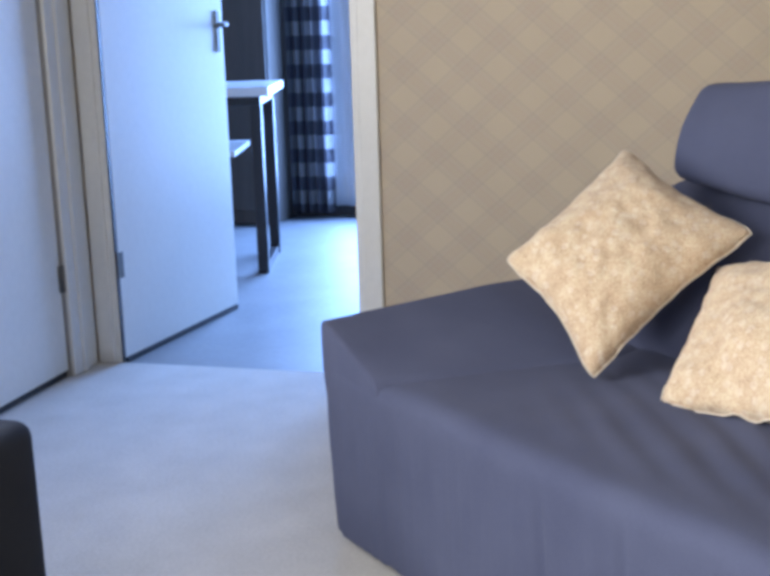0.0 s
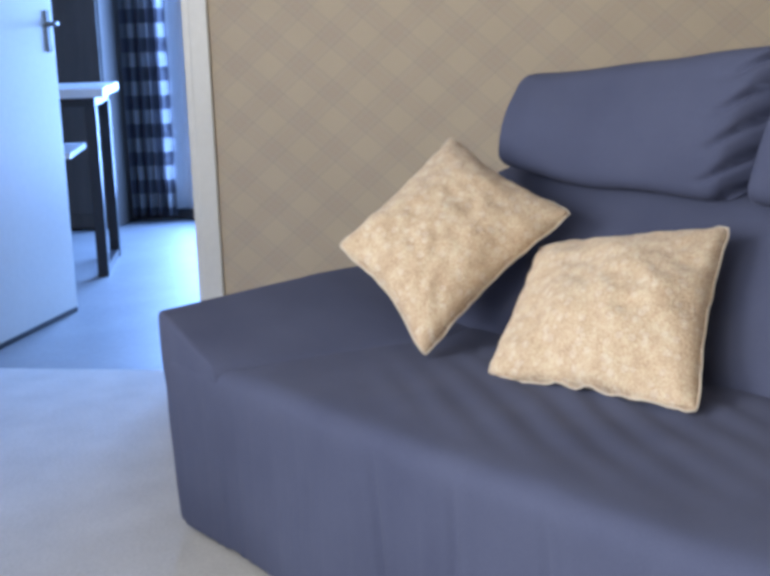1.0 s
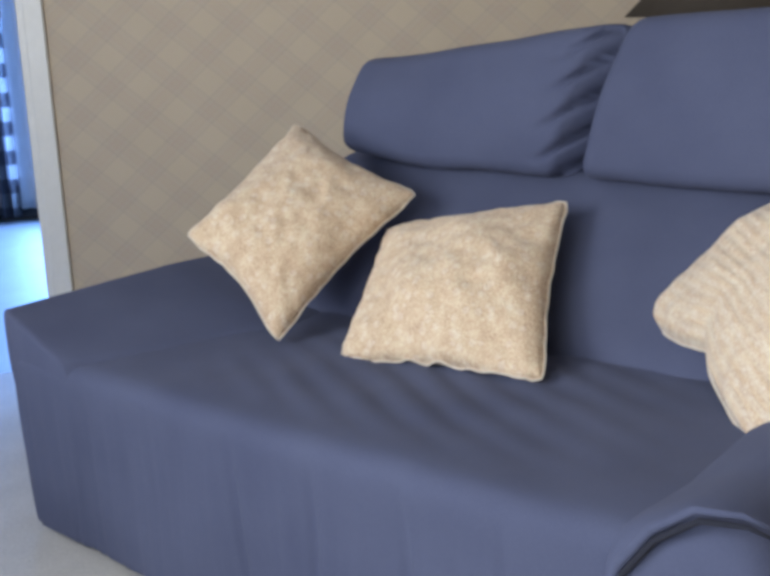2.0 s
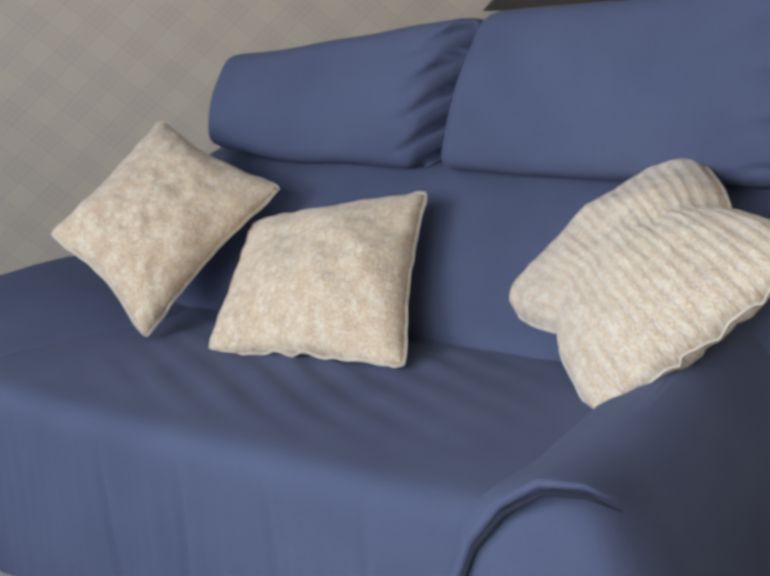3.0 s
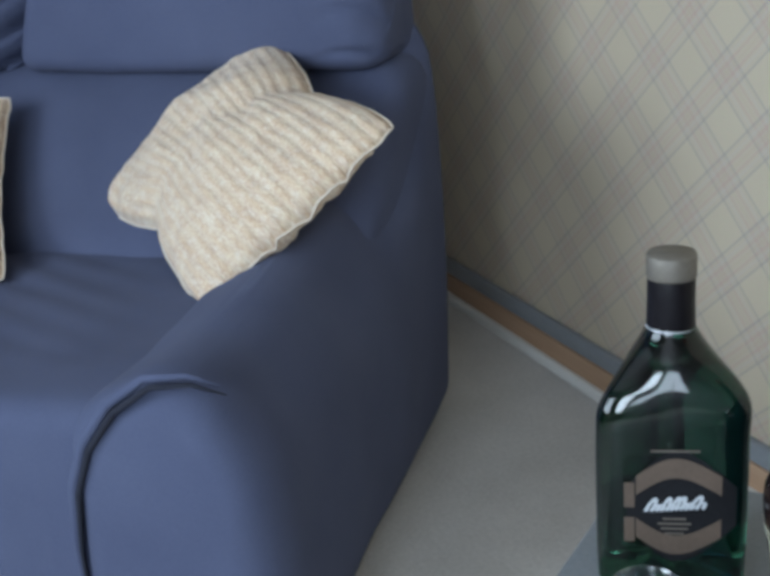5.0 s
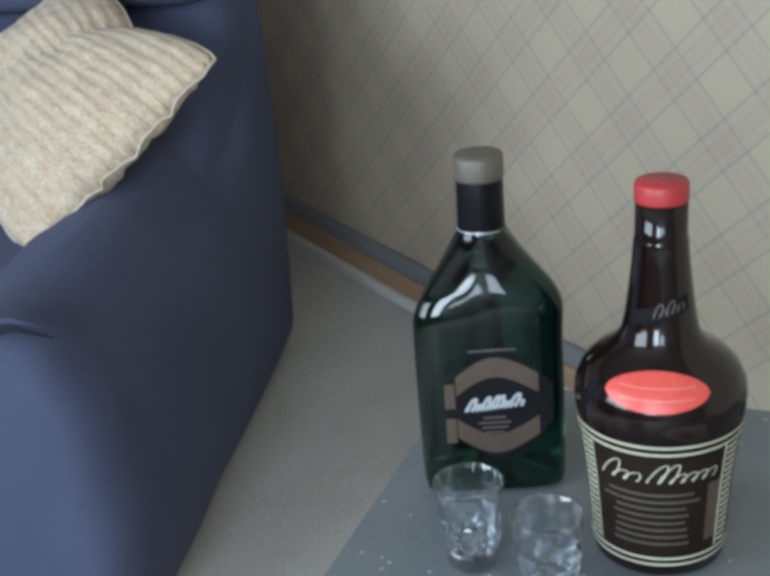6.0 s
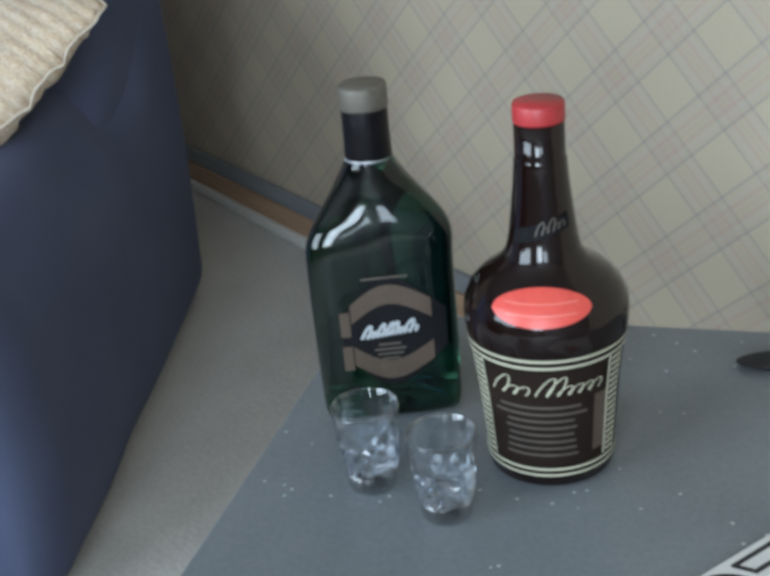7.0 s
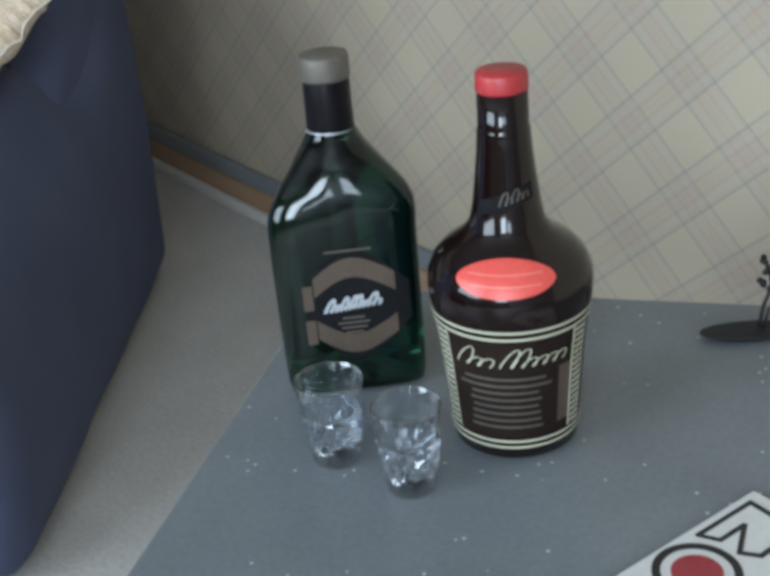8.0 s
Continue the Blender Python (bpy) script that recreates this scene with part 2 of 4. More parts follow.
def casing(name, x0, x1, y0, y1, top, along, label):
    """Door lining and architrave of one opening."""
    t = tagged(new(name), label, "door frame", kind="structure")
    w, d = 0.058, 0.014
    if along == "y":
        part("architrave", box(x1, x1 + d, y1, y1 + w, 0, top + w, 0.004), PAINT, t, "", False)
        part("architrave", box(x1, x1 + d, y0 - w, y0, 0, top + w, 0.004), PAINT, t, "", False)
        part("head_architrave", box(x1, x1 + d, y0, y1, top, top + w, 0.004), PAINT, t, "", False)
        part("lining", box(x0 - 0.01, x1 + 0.004, y1 - 0.022, y1 + 0.002, 0, top, 0.002), PAINT, t, "", False)
        part("lining", box(x0 - 0.01, x1 + 0.004, y0 - 0.002, y0 + 0.022, 0, top, 0.002), PAINT, t, "", False)
    else:
        part("architrave", box(x1, x1 + 0.07, y1, y1 + d, 0, top + 0.07, 0.004), PAINT, t, "", False)
        part("architrave", box(x0 - 0.07, x0, y1, y1 + d, 0, top + 0.07, 0.004), PAINT, t, "", False)
        part("bead", box(x0 - 0.074, x0 - 0.052, y1 + d - 0.002, y1 + d + 0.008, 0, top + 0.07, 0.003), PAINT, t, "", False)
        part("head_architrave", box(x0, x1, y1, y1 + d, top, top + 0.07, 0.004), PAINT, t, "", False)
    return t


# Added white board that hides the darkened wall paint where it would show.
setting("trim_corner", box(XW + 0.014, CX0 - 0.075, YS, YS + 0.008, 0, TOP, 0.002), PAINT, "white board added over the toned-down wall beside the doors", "trim")
casing("door_frame_west", XW - 0.12, XW, DOOR_Y0, DOOR_Y1, DOOR_H, "y", "white painted architrave round the open doorway")
casing("door_frame_south", CX0, CX1, YS - 0.12, YS, 2.0, "x", "white painted architrave round the closed door")


def hinge(parent, m, length=0.085):
    h = part("hinge", box(-0.017, 0.017, -0.002, 0.002, -length / 2, length / 2, 0.001), METAL, parent, "dull steel hinge leaf", False, m)
    part("knuckle", lathe([(0, -length / 2), (0.006, -length / 2), (0.006, length / 2), (0, length / 2)], 12), METAL, h, "", True, pose(0, 0.004, 0))


# Black strip that paints in the shade between leaf and frame.
setting("trim_seal", box(XW - 0.010, XW + 0.006, DOOR_Y0 + 0.0225, DOOR_Y0 + 0.0275, 0.002, 2.02), BLACK, "black strip standing in for the shade between door and frame", "trim")
# the open door: hinged at the west doorway, swung into the next room
door = tagged(new("door_1"), "plain white flush door standing open into the next room", "door", kind="structure")
door.matrix_basis = pose(XW - 0.01, DOOR_Y0 + 0.028, 0, 0, 0, 180 - 5.6)
part("leaf", box(0, 0.80, -0.0, 0.040, 0.012, 1.99, 0.003), PAINT, door, "white gloss painted flush leaf", False)
for z in (0.325, 1.75):
    hinge(door, pose(0.005, -0.002, z))
hd = part("handle", box(0.735, 0.765, -0.008, -0.001, 0.98, 1.13, 0.003), METAL, door, "pale metal lever handle on a plate", False)
part("lever", tube([(0.75, -0.006, 1.08), (0.75, -0.045, 1.08), (0.735, -0.052, 1.08), (0.65, -0.05, 1.075)], 0.008), METAL, hd)
# The shade below the leaf is put in as a black strip.
part("under_door_shade", box(0.01, 0.79, -0.004, 0.044, -0.004, 0.011), BLACK, door, "black strip standing in for the shade under the leaf", False)

door2 = tagged(new("door_2"), "plain white flush door, closed, in the south wall", "door", kind="structure")
part("leaf", box(CX0 + 0.006, CX1 - 0.006, YS - 0.045, YS - 0.006, 0.022, 1.992, 0.003), PAINT, door2, "white painted flush leaf", False)
# Black strip again for the shaded gap below the leaf.
part("under_door_shade", box(CX0 + 0.006, CX1 - 0.006, YS - 0.040, YS - 0.012, 0, 0.021), BLACK, door2, "black strip standing in for the shade under the leaf", False)
hinge(door2, pose(CX0 + 0.006, YS - 0.002, 0.318), 0.085)

# the windows in the south wall, which light the lounge
for name, x0, x1 in (("window_1", WX0, WX1), ("window_4", VX0, VX1)):
    win = tagged(new(name), "white framed window with daylight outside", "window", kind="structure")
    part("frame", box(x0, x0 + 0.03, YS - 0.12, YS - 0.06, WZ0, WZ1, 0.004), PAINT, win, "", False)
    part("frame", box(x1 - 0.03, x1, YS - 0.12, YS - 0.06, WZ0, WZ1, 0.004), PAINT, win, "", False)
    part("sill", box(x0 - 0.04, x1 + 0.04, YS - 0.06, YS + 0.03, WZ0 - 0.03, WZ0, 0.005), PAINT, win, "", False)
win = tagged(new("window_3"), "small unseen window added in the end wall for fill light", "window", kind="structure")
part("frame", box(XE + 0.06, XE + 0.1, EY0, EY0 + 0.03, EZ0, EZ1, 0.004), PAINT, win, "", False)
part("frame", box(XE + 0.06, XE + 0.1, EY1 - 0.03, EY1, EZ0, EZ1, 0.004), PAINT, win, "", False)
part("sill", box(XE - 0.05, XE + 0.06, EY0 - 0.03, EY1 + 0.03, EZ0 - 0.03, EZ0, 0.005), PAINT, win, "", False)

# ---- the next room ----
HX, HY0, HY1 = -6.50, -4.0, 0.8
GY0, GY1, GZ = -2.13, -0.60, 2.05                        # glazed door in its far wall
bm = box(HX - 0.12, HX, HY0, GY0, -0.12, TOP)
box(HX - 0.12, HX, GY1, HY1, -0.12, TOP, bm=bm)
box(HX - 0.12, HX, GY0, GY1, GZ, TOP, bm=bm)
setting("wall_hall_west", bm, WALLGREY, "grey painted far wall of the next room", "wall")
setting("wall_hall_south", box(HX - 0.12, XW - 0.12, HY0 - 0.1, HY0, -0.12, TOP), WALLGREY, "grey painted wall of the next room", "wall")
setting("wall_hall_north", box(HX - 0.12, XW - 0.12, HY1, HY1 + 0.1, -0.12, TOP), WALLGREY, "grey painted wall of the next room", "wall")
setting("baseboard_hall", box(HX, HX + 0.02, HY0, GY0 + 0.2, 0, 0.09, 0.004), BLACK, "dark skirting board in the next room", "skirting board")


def drape(x, y0, y1, z0, z1, depth, folds, n=90, rows=24, seed=0.0):
    bm = bmesh.new()
    grid = []
    for j in range(rows + 1):
        z = z0 + (z1 - z0) * j / rows
        row = []
        for i in range(n + 1):
            a = i / n
            w = depth * math.sin(2 * math.pi * folds * a + 0.7 * math.sin(3 * a + seed) + 0.25 * math.sin(z * 2 + seed))
            row.append(bm.verts.new((x + w * (1.15 - 0.3 * j / rows), y0 + (y1 - y0) * a, z)))
        grid.append(row)
    for j in range(rows):
        for i in range(n):
            bm.faces.new((grid[j][i], grid[j][i + 1], grid[j + 1][i + 1], grid[j + 1][i]))
    bmesh.ops.solidify(bm, geom=bm.faces[:], thickness=0.003)
    return bm


def tartan():
    m = material("dark_check_cloth", (0.2, 0.2, 0.22), 0.9)
    tc = node(m, "ShaderNodeTexCoord")
    sep = node(m, "ShaderNodeSeparateXYZ")
    link(m, tc, "Object", sep, "Vector")
    fy = maths(m, "FRACT", maths(m, "DIVIDE", sep.outputs["Y"], 0.085))
    fz = maths(m, "FRACT", maths(m, "DIVIDE", sep.outputs["Z"], 0.155))
    a = maths(m, "LESS_THAN", fy, 0.5)
    b = maths(m, "LESS_THAN", fz, 0.5)
    c = mixed(m, maths(m, "MULTIPLY", a, 0.75), (0.36, 0.355, 0.36), (0.11, 0.11, 0.13))
    c = mixed(m, maths(m, "MULTIPLY", b, 0.8), c, (0.07, 0.065, 0.08))
    m.node_tree.links.new(c, bsdf(m).inputs["Base Color"])
    return m


NET = material("net_curtain_cloth", (0.82, 0.84, 0.86), 0.9)
tr = NET.node_tree.nodes.new("ShaderNodeBsdfTranslucent")
tr.inputs["Color"].default_value = (0.85, 0.87, 0.9, 1)
mx = NET.node_tree.nodes.new("ShaderNodeMixShader")
mx.inputs["Fac"].default_value = 0.55
NET.node_tree.links.new(bsdf(NET).outputs[0], mx.inputs[1])
NET.node_tree.links.new(tr.outputs[0], mx.inputs[2])
NET.node_tree.links.new(mx.outputs[0], NET.node_tree.nodes["Material Output"].inputs["Surface"])
tagged(part("curtain", drape(HX + 0.12, -2.28, -2.03, 0.03, 2.15, 0.022, 5, seed=1.0), tartan()), "dark and white checked curtain hanging beside the glazed door", "curtain")
tagged(part("net_curtain", drape(HX + 0.05, -2.05, -0.62, 0.06, 2.1, 0.012, 16, seed=2.0), NET), "white net curtain glowing with daylight over a glazed door", "net curtain")
gd = tagged(new("window_2"), "glazed outside door with a white frame", "window", kind="structure")
part("frame", box(HX - 0.09, HX - 0.04, GY0, GY0 + 0.07, 0, GZ, 0.004), PAINT, gd, "", False)
part("frame", box(HX - 0.09, HX - 0.04, GY1 - 0.07, GY1, 0, GZ, 0.004), PAINT, gd, "", False)
part("bottom_rail", box(HX - 0.09, HX - 0.04, GY0 + 0.07, GY1 - 0.07, 0, 0.12, 0.004), SKIRT_GREY, gd, "", False)

# a table with black legs in the next room
TABLE_TOP = mottled("white_laminate", (0.72, 0.73, 0.74), (0.80, 0.81, 0.82), 0.22, 5, 60, 0.03)
dt = empty("dining_table", pose(-5.40, -2.0, 0, 0, 0, 14), "white-topped dining table on black metal legs", "table")
part("tabletop", box(-0.06, 0.55, -1.25, 0.035, 0.775, 0.815, 0.006), TABLE_TOP, dt, "white laminate top", False)
part("rail", box(0.0, 0.50, -1.18, -0.01, 0.735, 0.772, 0.003), BLACK, dt, "black metal rail", False)
part("shelf", box(0.0, 0.50, -1.15, -0.13, 0.515, 0.54, 0.003), TABLE_TOP, dt, "white lower shelf", False)
for x, y in ((0.0, -0.035), (0.48, -0.035), (0.0, -1.15), (0.48, -1.15)):
    part("leg", box(x - 0.02, x + 0.028, y - 0.02, y + 0.028, -0.006, 0.735, 0.004), BLACK, dt, "", False)
part("foot_bar", box(0.03, 0.46, -0.05, -0.012, -0.006, 0.03, 0.004), BLACK, dt, "", False)
BROWNWOOD = mottled("dark_brown_veneer", (0.060, 0.050, 0.044), (0.095, 0.080, 0.070), 0.5, 4, 50, 0.1, stretch=(6, 6, 0.5))
side = empty("cabinet", pose(-6.27, -3.0, 0), "plain dark brown cabinet against the far wall", "cabinet")
part("body", box(-0.22, 0.14, -0.6, 0.70, 0.0, 1.9, 0.006), BROWNWOOD, side, "", False)
part("door", box(0.139, 0.158, -0.59, 0.045, 0.08, 1.88, 0.004), BROWNWOOD, side, "", False)
part("door", box(0.142, 0.158, 0.055, 0.69, 0.08, 1.88, 0.004), BROWNWOOD, side, "", False)

# ---- the sofa ----
TURN = 45.62                                             # the sofa stands across the corner
SO = (-1.32, 1.62)                                       # its middle, along and across


def across(u, v, z=0.0):
    c, s = math.cos(radians(TURN)), math.sin(radians(TURN))
    return Vector((u * c - v * s, u * s + v * c, z))


def corner_poly(pts, radii, n=6, fine=0.03):
    """A closed outline with rounded corners."""
    out = []
    for i, p in enumerate(pts):
        a, b, c = Vector(pts[i - 1]), Vector(p), Vector(pts[(i + 1) % len(pts)])
        r = radii[i] if isinstance(radii, (list, tuple)) else radii
        d1, d2 = (a - b), (c - b)
        k = min(r, d1.length * 0.48, d2.length * 0.48)
        p0, p1 = b + d1.normalized() * k, b + d2.normalized() * k
        for j in range(n):
            t = j / (n - 1)
            out.append(p0 * (1 - t) ** 2 + b * 2 * t * (1 - t) + p1 * t * t)
    # fill the long sides, so that the skin can crease
    full = []
    for i, p in enumerate(out):
        q = out[(i + 1) % len(out)]
        full.append(p)
        steps = int((q - p).length / fine)
        for j in range(1, steps + 1):
            full.append(p.lerp(q, j / (steps + 1)))
    return full


def skin(rings):
    """Joins outlines of the same count into a closed skin."""
    bm = bmesh.new()
    vs = [[bm.verts.new(p) for p in r] for r in rings]
    n = len(vs[0])
    for a, b in zip(vs, vs[1:]):
        for i in range(n):
            bm.faces.new((a[i], a[(i + 1) % n], b[(i + 1) % n], b[i]))
    for r in (vs[0], vs[-1]):
        c = bm.verts.new(sum((v.co for v in r), Vector()) / n)
        for i in range(n):
            bm.faces.new((r[i], r[(i + 1) % n], c))
    return bm


def run(outline, axis, a, b, steps, ends=0.03, warp=None, far=None):
    """Draws an outline out from a to b, with rounded-off ends. axis 'u': the outline lies in (v, z); 'v': in (u, z)."""
    c = sum(outline, Vector((0, 0))) / len(outline)
    ts = [a + (b - a) * i / steps for i in range(steps + 1)]
    far = ends if far is None else far
    ts = [a + ends * (1 - math.cos(math.pi / 2 * i / 5)) for i in range(5)] + [t for t in ts if a + ends < t < b - far] + [b - far * (1 - math.cos(math.pi / 2 * i / 5)) for i in range(4, -1, -1)]
    rings = []
    for t in ts:
        e, r = (t - a, ends) if t - a < b - t else (b - t, far)
        inset = r - math.sqrt(max(0.0, r ** 2 - (r - e) ** 2)) if e < r else 0.0
        ring = []
        for p in outline:
            d = p - c
            q = c + d * max(0.02, 1 - inset / max(d.length, 1e-6))
            w = Vector((t, q.x, q.y)) if axis == "u" else Vector((q.x, t, q.y))
            ring.append(warp(w) if warp else w)
        rings.append(ring)
    return skin(rings)


def bumps(p, k=1.0, s=6.0):
    return k * noise.noise(Vector((p.x * s, p.y * s, p.z * s)))


sofa = empty("sofa", Matrix.Rotation(radians(TURN), 4, "Z") @ Matrix.Translation((SO[0], SO[1], 0)), "slate blue slipcovered two-seat sofa set across the corner", "sofa")
HOME = Matrix.Translation((-SO[0], -SO[1], 0))


def lift(p):
    return p.z + 0.022 * (p.x + 1.3) * min(1.0, p.z / 0.4)


def tuck_in(p):
    """The cover narrows towards the floor at the far end."""
    return 0.032 * max(0.0, 1 - p.z / 0.45) ** 1.5 * max(0.0, min(1.0, (-1.9 - p.x) / 0.2))


def seat_warp(p):
    """The cover: creased on top, hanging in soft folds in front."""
    front = 1 if p.y < 1.2 else 0
    low = min(1, max(0, (0.40 - p.z) / 0.15))
    folds = 0.75 * (0.006 * noise.noise(Vector((p.x * 17, p.z * 1.5, 0))) + 0.004 * noise.noise(Vector((p.x * 48, p.z * 2, 5)))) * front * low
    tuck = sum(d * math.exp(-((p.x - c + k * p.z) / 0.011) ** 2) for c, d, k in ((-1.41, 0.010, 0.06), (-1.24, 0.007, -0.03), (-1.02, 0.007, 0.05), (-0.86, 0.006, -0.04))) * front * low
    top = min(1.0, max(0.0, (p.z - 0.30) / 0.08))
    sag = -0.008 * math.cos((p.x + 1.3) * 2.2) * top
    join = -1.80 - 0.16 * (1 - max(0.0, min(1.0, (p.y - 1.11) / 0.40)))
    k = max(0.0, min(1.0, (join + 0.045 - p.x) / 0.06))
    sag -= 0.030 * k * k * (3 - 2 * k) * top * max(0.0, min(1.0, (p.y - 1.12) / 0.06))
    crease = 0.0032 * math.sin((p.x * 0.42 + p.y) * 88 + 3 * noise.noise(p * 3)) * top * max(0.0, 1 - abs(p.x + 1.25) / 0.55) * max(0.0, min(1.0, (p.y - 1.16) / 0.1))
    return Vector((p.x + tuck_in(p), p.y + folds + tuck + bumps(p, 0.006, 5) - 0.02 * (0.4 - p.z) * front, lift(p) + sag + crease + bumps(p, 0.006, 7) * top))


def larm_warp(p):
    f = max(0.0, min(1.0, (p.y - 1.11) / 0.40))
    up = 1 if p.z > 0.3 else 0
    z = lift(p) + 0.020 * f * up
    pull = 0.19 * (1 - f) * max(0.0, (p.x + 2.165) / 0.40)
    back = 0.004 * max(0.0, min(1.0, (0.375 - p.z) / 0.05)) * (1 - f)
    return Vector((p.x - pull + tuck_in(p) + bumps(p, 0.004, 5), p.y + back + bumps(p, 0.004, 9), z + bumps(p, 0.004, 6)))


def rarm_warp(p):
    taper = -0.085 * max(0.0, (p.y - 1.17)) / 0.82
    up = max(0.0, min(1.0, (p.z - 0.05) / 0.3))
    rise = (0.045 * max(0.0, min(1.0, (p.y - 1.25) / 0.4)) + 2.0 * max(0.0, p.y - 1.66) ** 2) * up
    out = 0.016 * math.sin(math.pi * min(1.0, p.z / 0.42)) * (1 if p.x > -0.52 else 0)
    return Vector((p.x + taper * (1 if p.x > -0.56 else 0.3) + out + bumps(p, 0.006, 5), p.y + bumps(p, 0.006, 6), p.z + rise + bumps(p, 0.005, 6)))


def back_warp(p):
    wob = 0.006 * math.sin(p.x * 26 + 5 * p.z) * (1 if p.y < 1.9 else 0)
    return Vector((p.x - 0.03 * max(0, p.z - 0.5) * (1 if p.x > -0.8 else 0), p.y + wob + bumps(p, 0.008, 6), p.z + bumps(p, 0.004, 6)))


part("body", box(-2.10, -0.60, 1.16, 2.02, 0.03, 0.30, 0.02), SLATE, sofa, "", True, HOME)
part("seat", run(corner_poly([(1.112, 0.012), (1.75, 0.03), (1.75, 0.440), (1.101, 0.408)], [0.012, 0.03, 0.03, 0.045], fine=0.015), "u", -2.140, -0.62, 230, 0.012, seat_warp), SLATE, sofa, "seat and front skirt with fine pulled creases", True, HOME)
part("arm", run(corner_poly([(-2.170, 0.012), (-1.72, 0.012), (-1.72, 0.398), (-2.170, 0.494)], [0.02, 0.02, 0.05, 0.014]), "v", 1.104, 1.98, 60, 0.010, larm_warp), SLATE, sofa, "low wedge-shaped arm", True, HOME)
part("arm", run(corner_poly([(-0.71, 0.012), (-0.432, 0.012), (-0.434, 0.365), (-0.482, 0.458), (-0.56, 0.482), (-0.70, 0.412)], [0.02, 0.04, 0.09, 0.05, 0.05, 0.05]), "v", 1.085, 2.060, 70, 0.056, rarm_warp, 0.03), SLATE, sofa, "broad rounded arm", True, HOME)
# Dark tube put in for the shaded gap under the arm's fabric lip.
LIP_GAP = material("lip_gap_shade", (0.012, 0.014, 0.026), 0.9)
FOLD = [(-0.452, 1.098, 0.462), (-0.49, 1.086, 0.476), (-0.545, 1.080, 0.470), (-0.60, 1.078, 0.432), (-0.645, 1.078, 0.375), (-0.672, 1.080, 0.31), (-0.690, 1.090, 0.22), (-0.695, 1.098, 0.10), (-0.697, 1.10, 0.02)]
part("lip_shade", tube([Vector(p) + Vector((-0.005, 0.002, 0.000)) for p in FOLD], [0.001, 0.003, 0.004, 0.0045, 0.0045, 0.004, 0.003, 0.003, 0.0025], 10), LIP_GAP, sofa, "dark tube standing in for the shaded gap round the arm's front", True, HOME)
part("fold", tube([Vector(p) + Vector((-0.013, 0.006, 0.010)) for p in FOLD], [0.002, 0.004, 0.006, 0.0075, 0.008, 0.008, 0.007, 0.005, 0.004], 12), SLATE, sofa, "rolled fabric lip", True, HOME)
part("back", run(corner_poly([(1.605, 0.30), (2.06, 0.10), (2.05, 0.72), (1.93, 0.70), (1.80, 0.615), (1.605, 0.44)], [0.05, 0.04, 0.06, 0.03, 0.10, 0.06]), "u", -2.05, -0.512, 90, 0.06, back_warp), SLATE, sofa, "sloping padded back", True, HOME)


def headrest(u0, u1, top, gather, gathered, slope, droop):
    def warp(p):
        e = abs(p.x - gather)
        g, wide = math.exp(-(e / 0.035) ** 2), math.exp(-(e / 0.075) ** 2)
        crease = (1 - abs(math.sin(p.z * 58 + 1.5 * math.sin(p.x * 19 + 2 * u0)))) ** 3
        pleat = (0.060 * wide * crease + 0.040 * g) * gathered if p.y < 2.0 else 0
        z = p.z + (top - 0.93 + slope * (p.x - u0)) * max(0, (p.z - 0.75) / 0.2)
        z += droop * max(0.0, 1 - (p.x - u0) / 0.28) ** 2 * max(0.0, min(1.0, (0.80 - p.z) / 0.1))
        near = max(0.0, 1 - abs(p.x + 1.235) / 0.22)
        p = Vector((p.x - 0.34 * (0.94 - p.z) * near, p.y, p.z))
        return Vector((p.x, p.y + pleat + bumps(p, 0.010, 5), z + bumps(p, 0.006, 6)))
    return run(corner_poly([(1.862, 0.695), (2.08, 0.68), (2.10, 0.915), (1.945, 0.945), (1.866, 0.83)], [0.045, 0.05, 0.07, 0.035, 0.07], fine=0.008), "u", u0, u1, 140, 0.022, warp, 0.05)


part("headrest", headrest(-1.950, -1.232, 0.908, -1.245, 1.0, 0.105, 0.028), SLATE, sofa, "head cushion with gathered pleats at its inner end", True, HOME)
part("headrest", headrest(-1.214, -0.548, 0.985, -0.56, 0.35, 0.06, 0.0), SLATE, sofa, "plump head cushion", True, HOME)
for u in (-2.06, -0.66):
    for v in (1.25, 1.90):
        part("foot", lathe([(0, 0), (0.022, 0), (0.028, 0.032), (0, 0.032)], 16), BLACK, sofa, "", True, HOME @ Matrix.Translation((u, v, 0)))


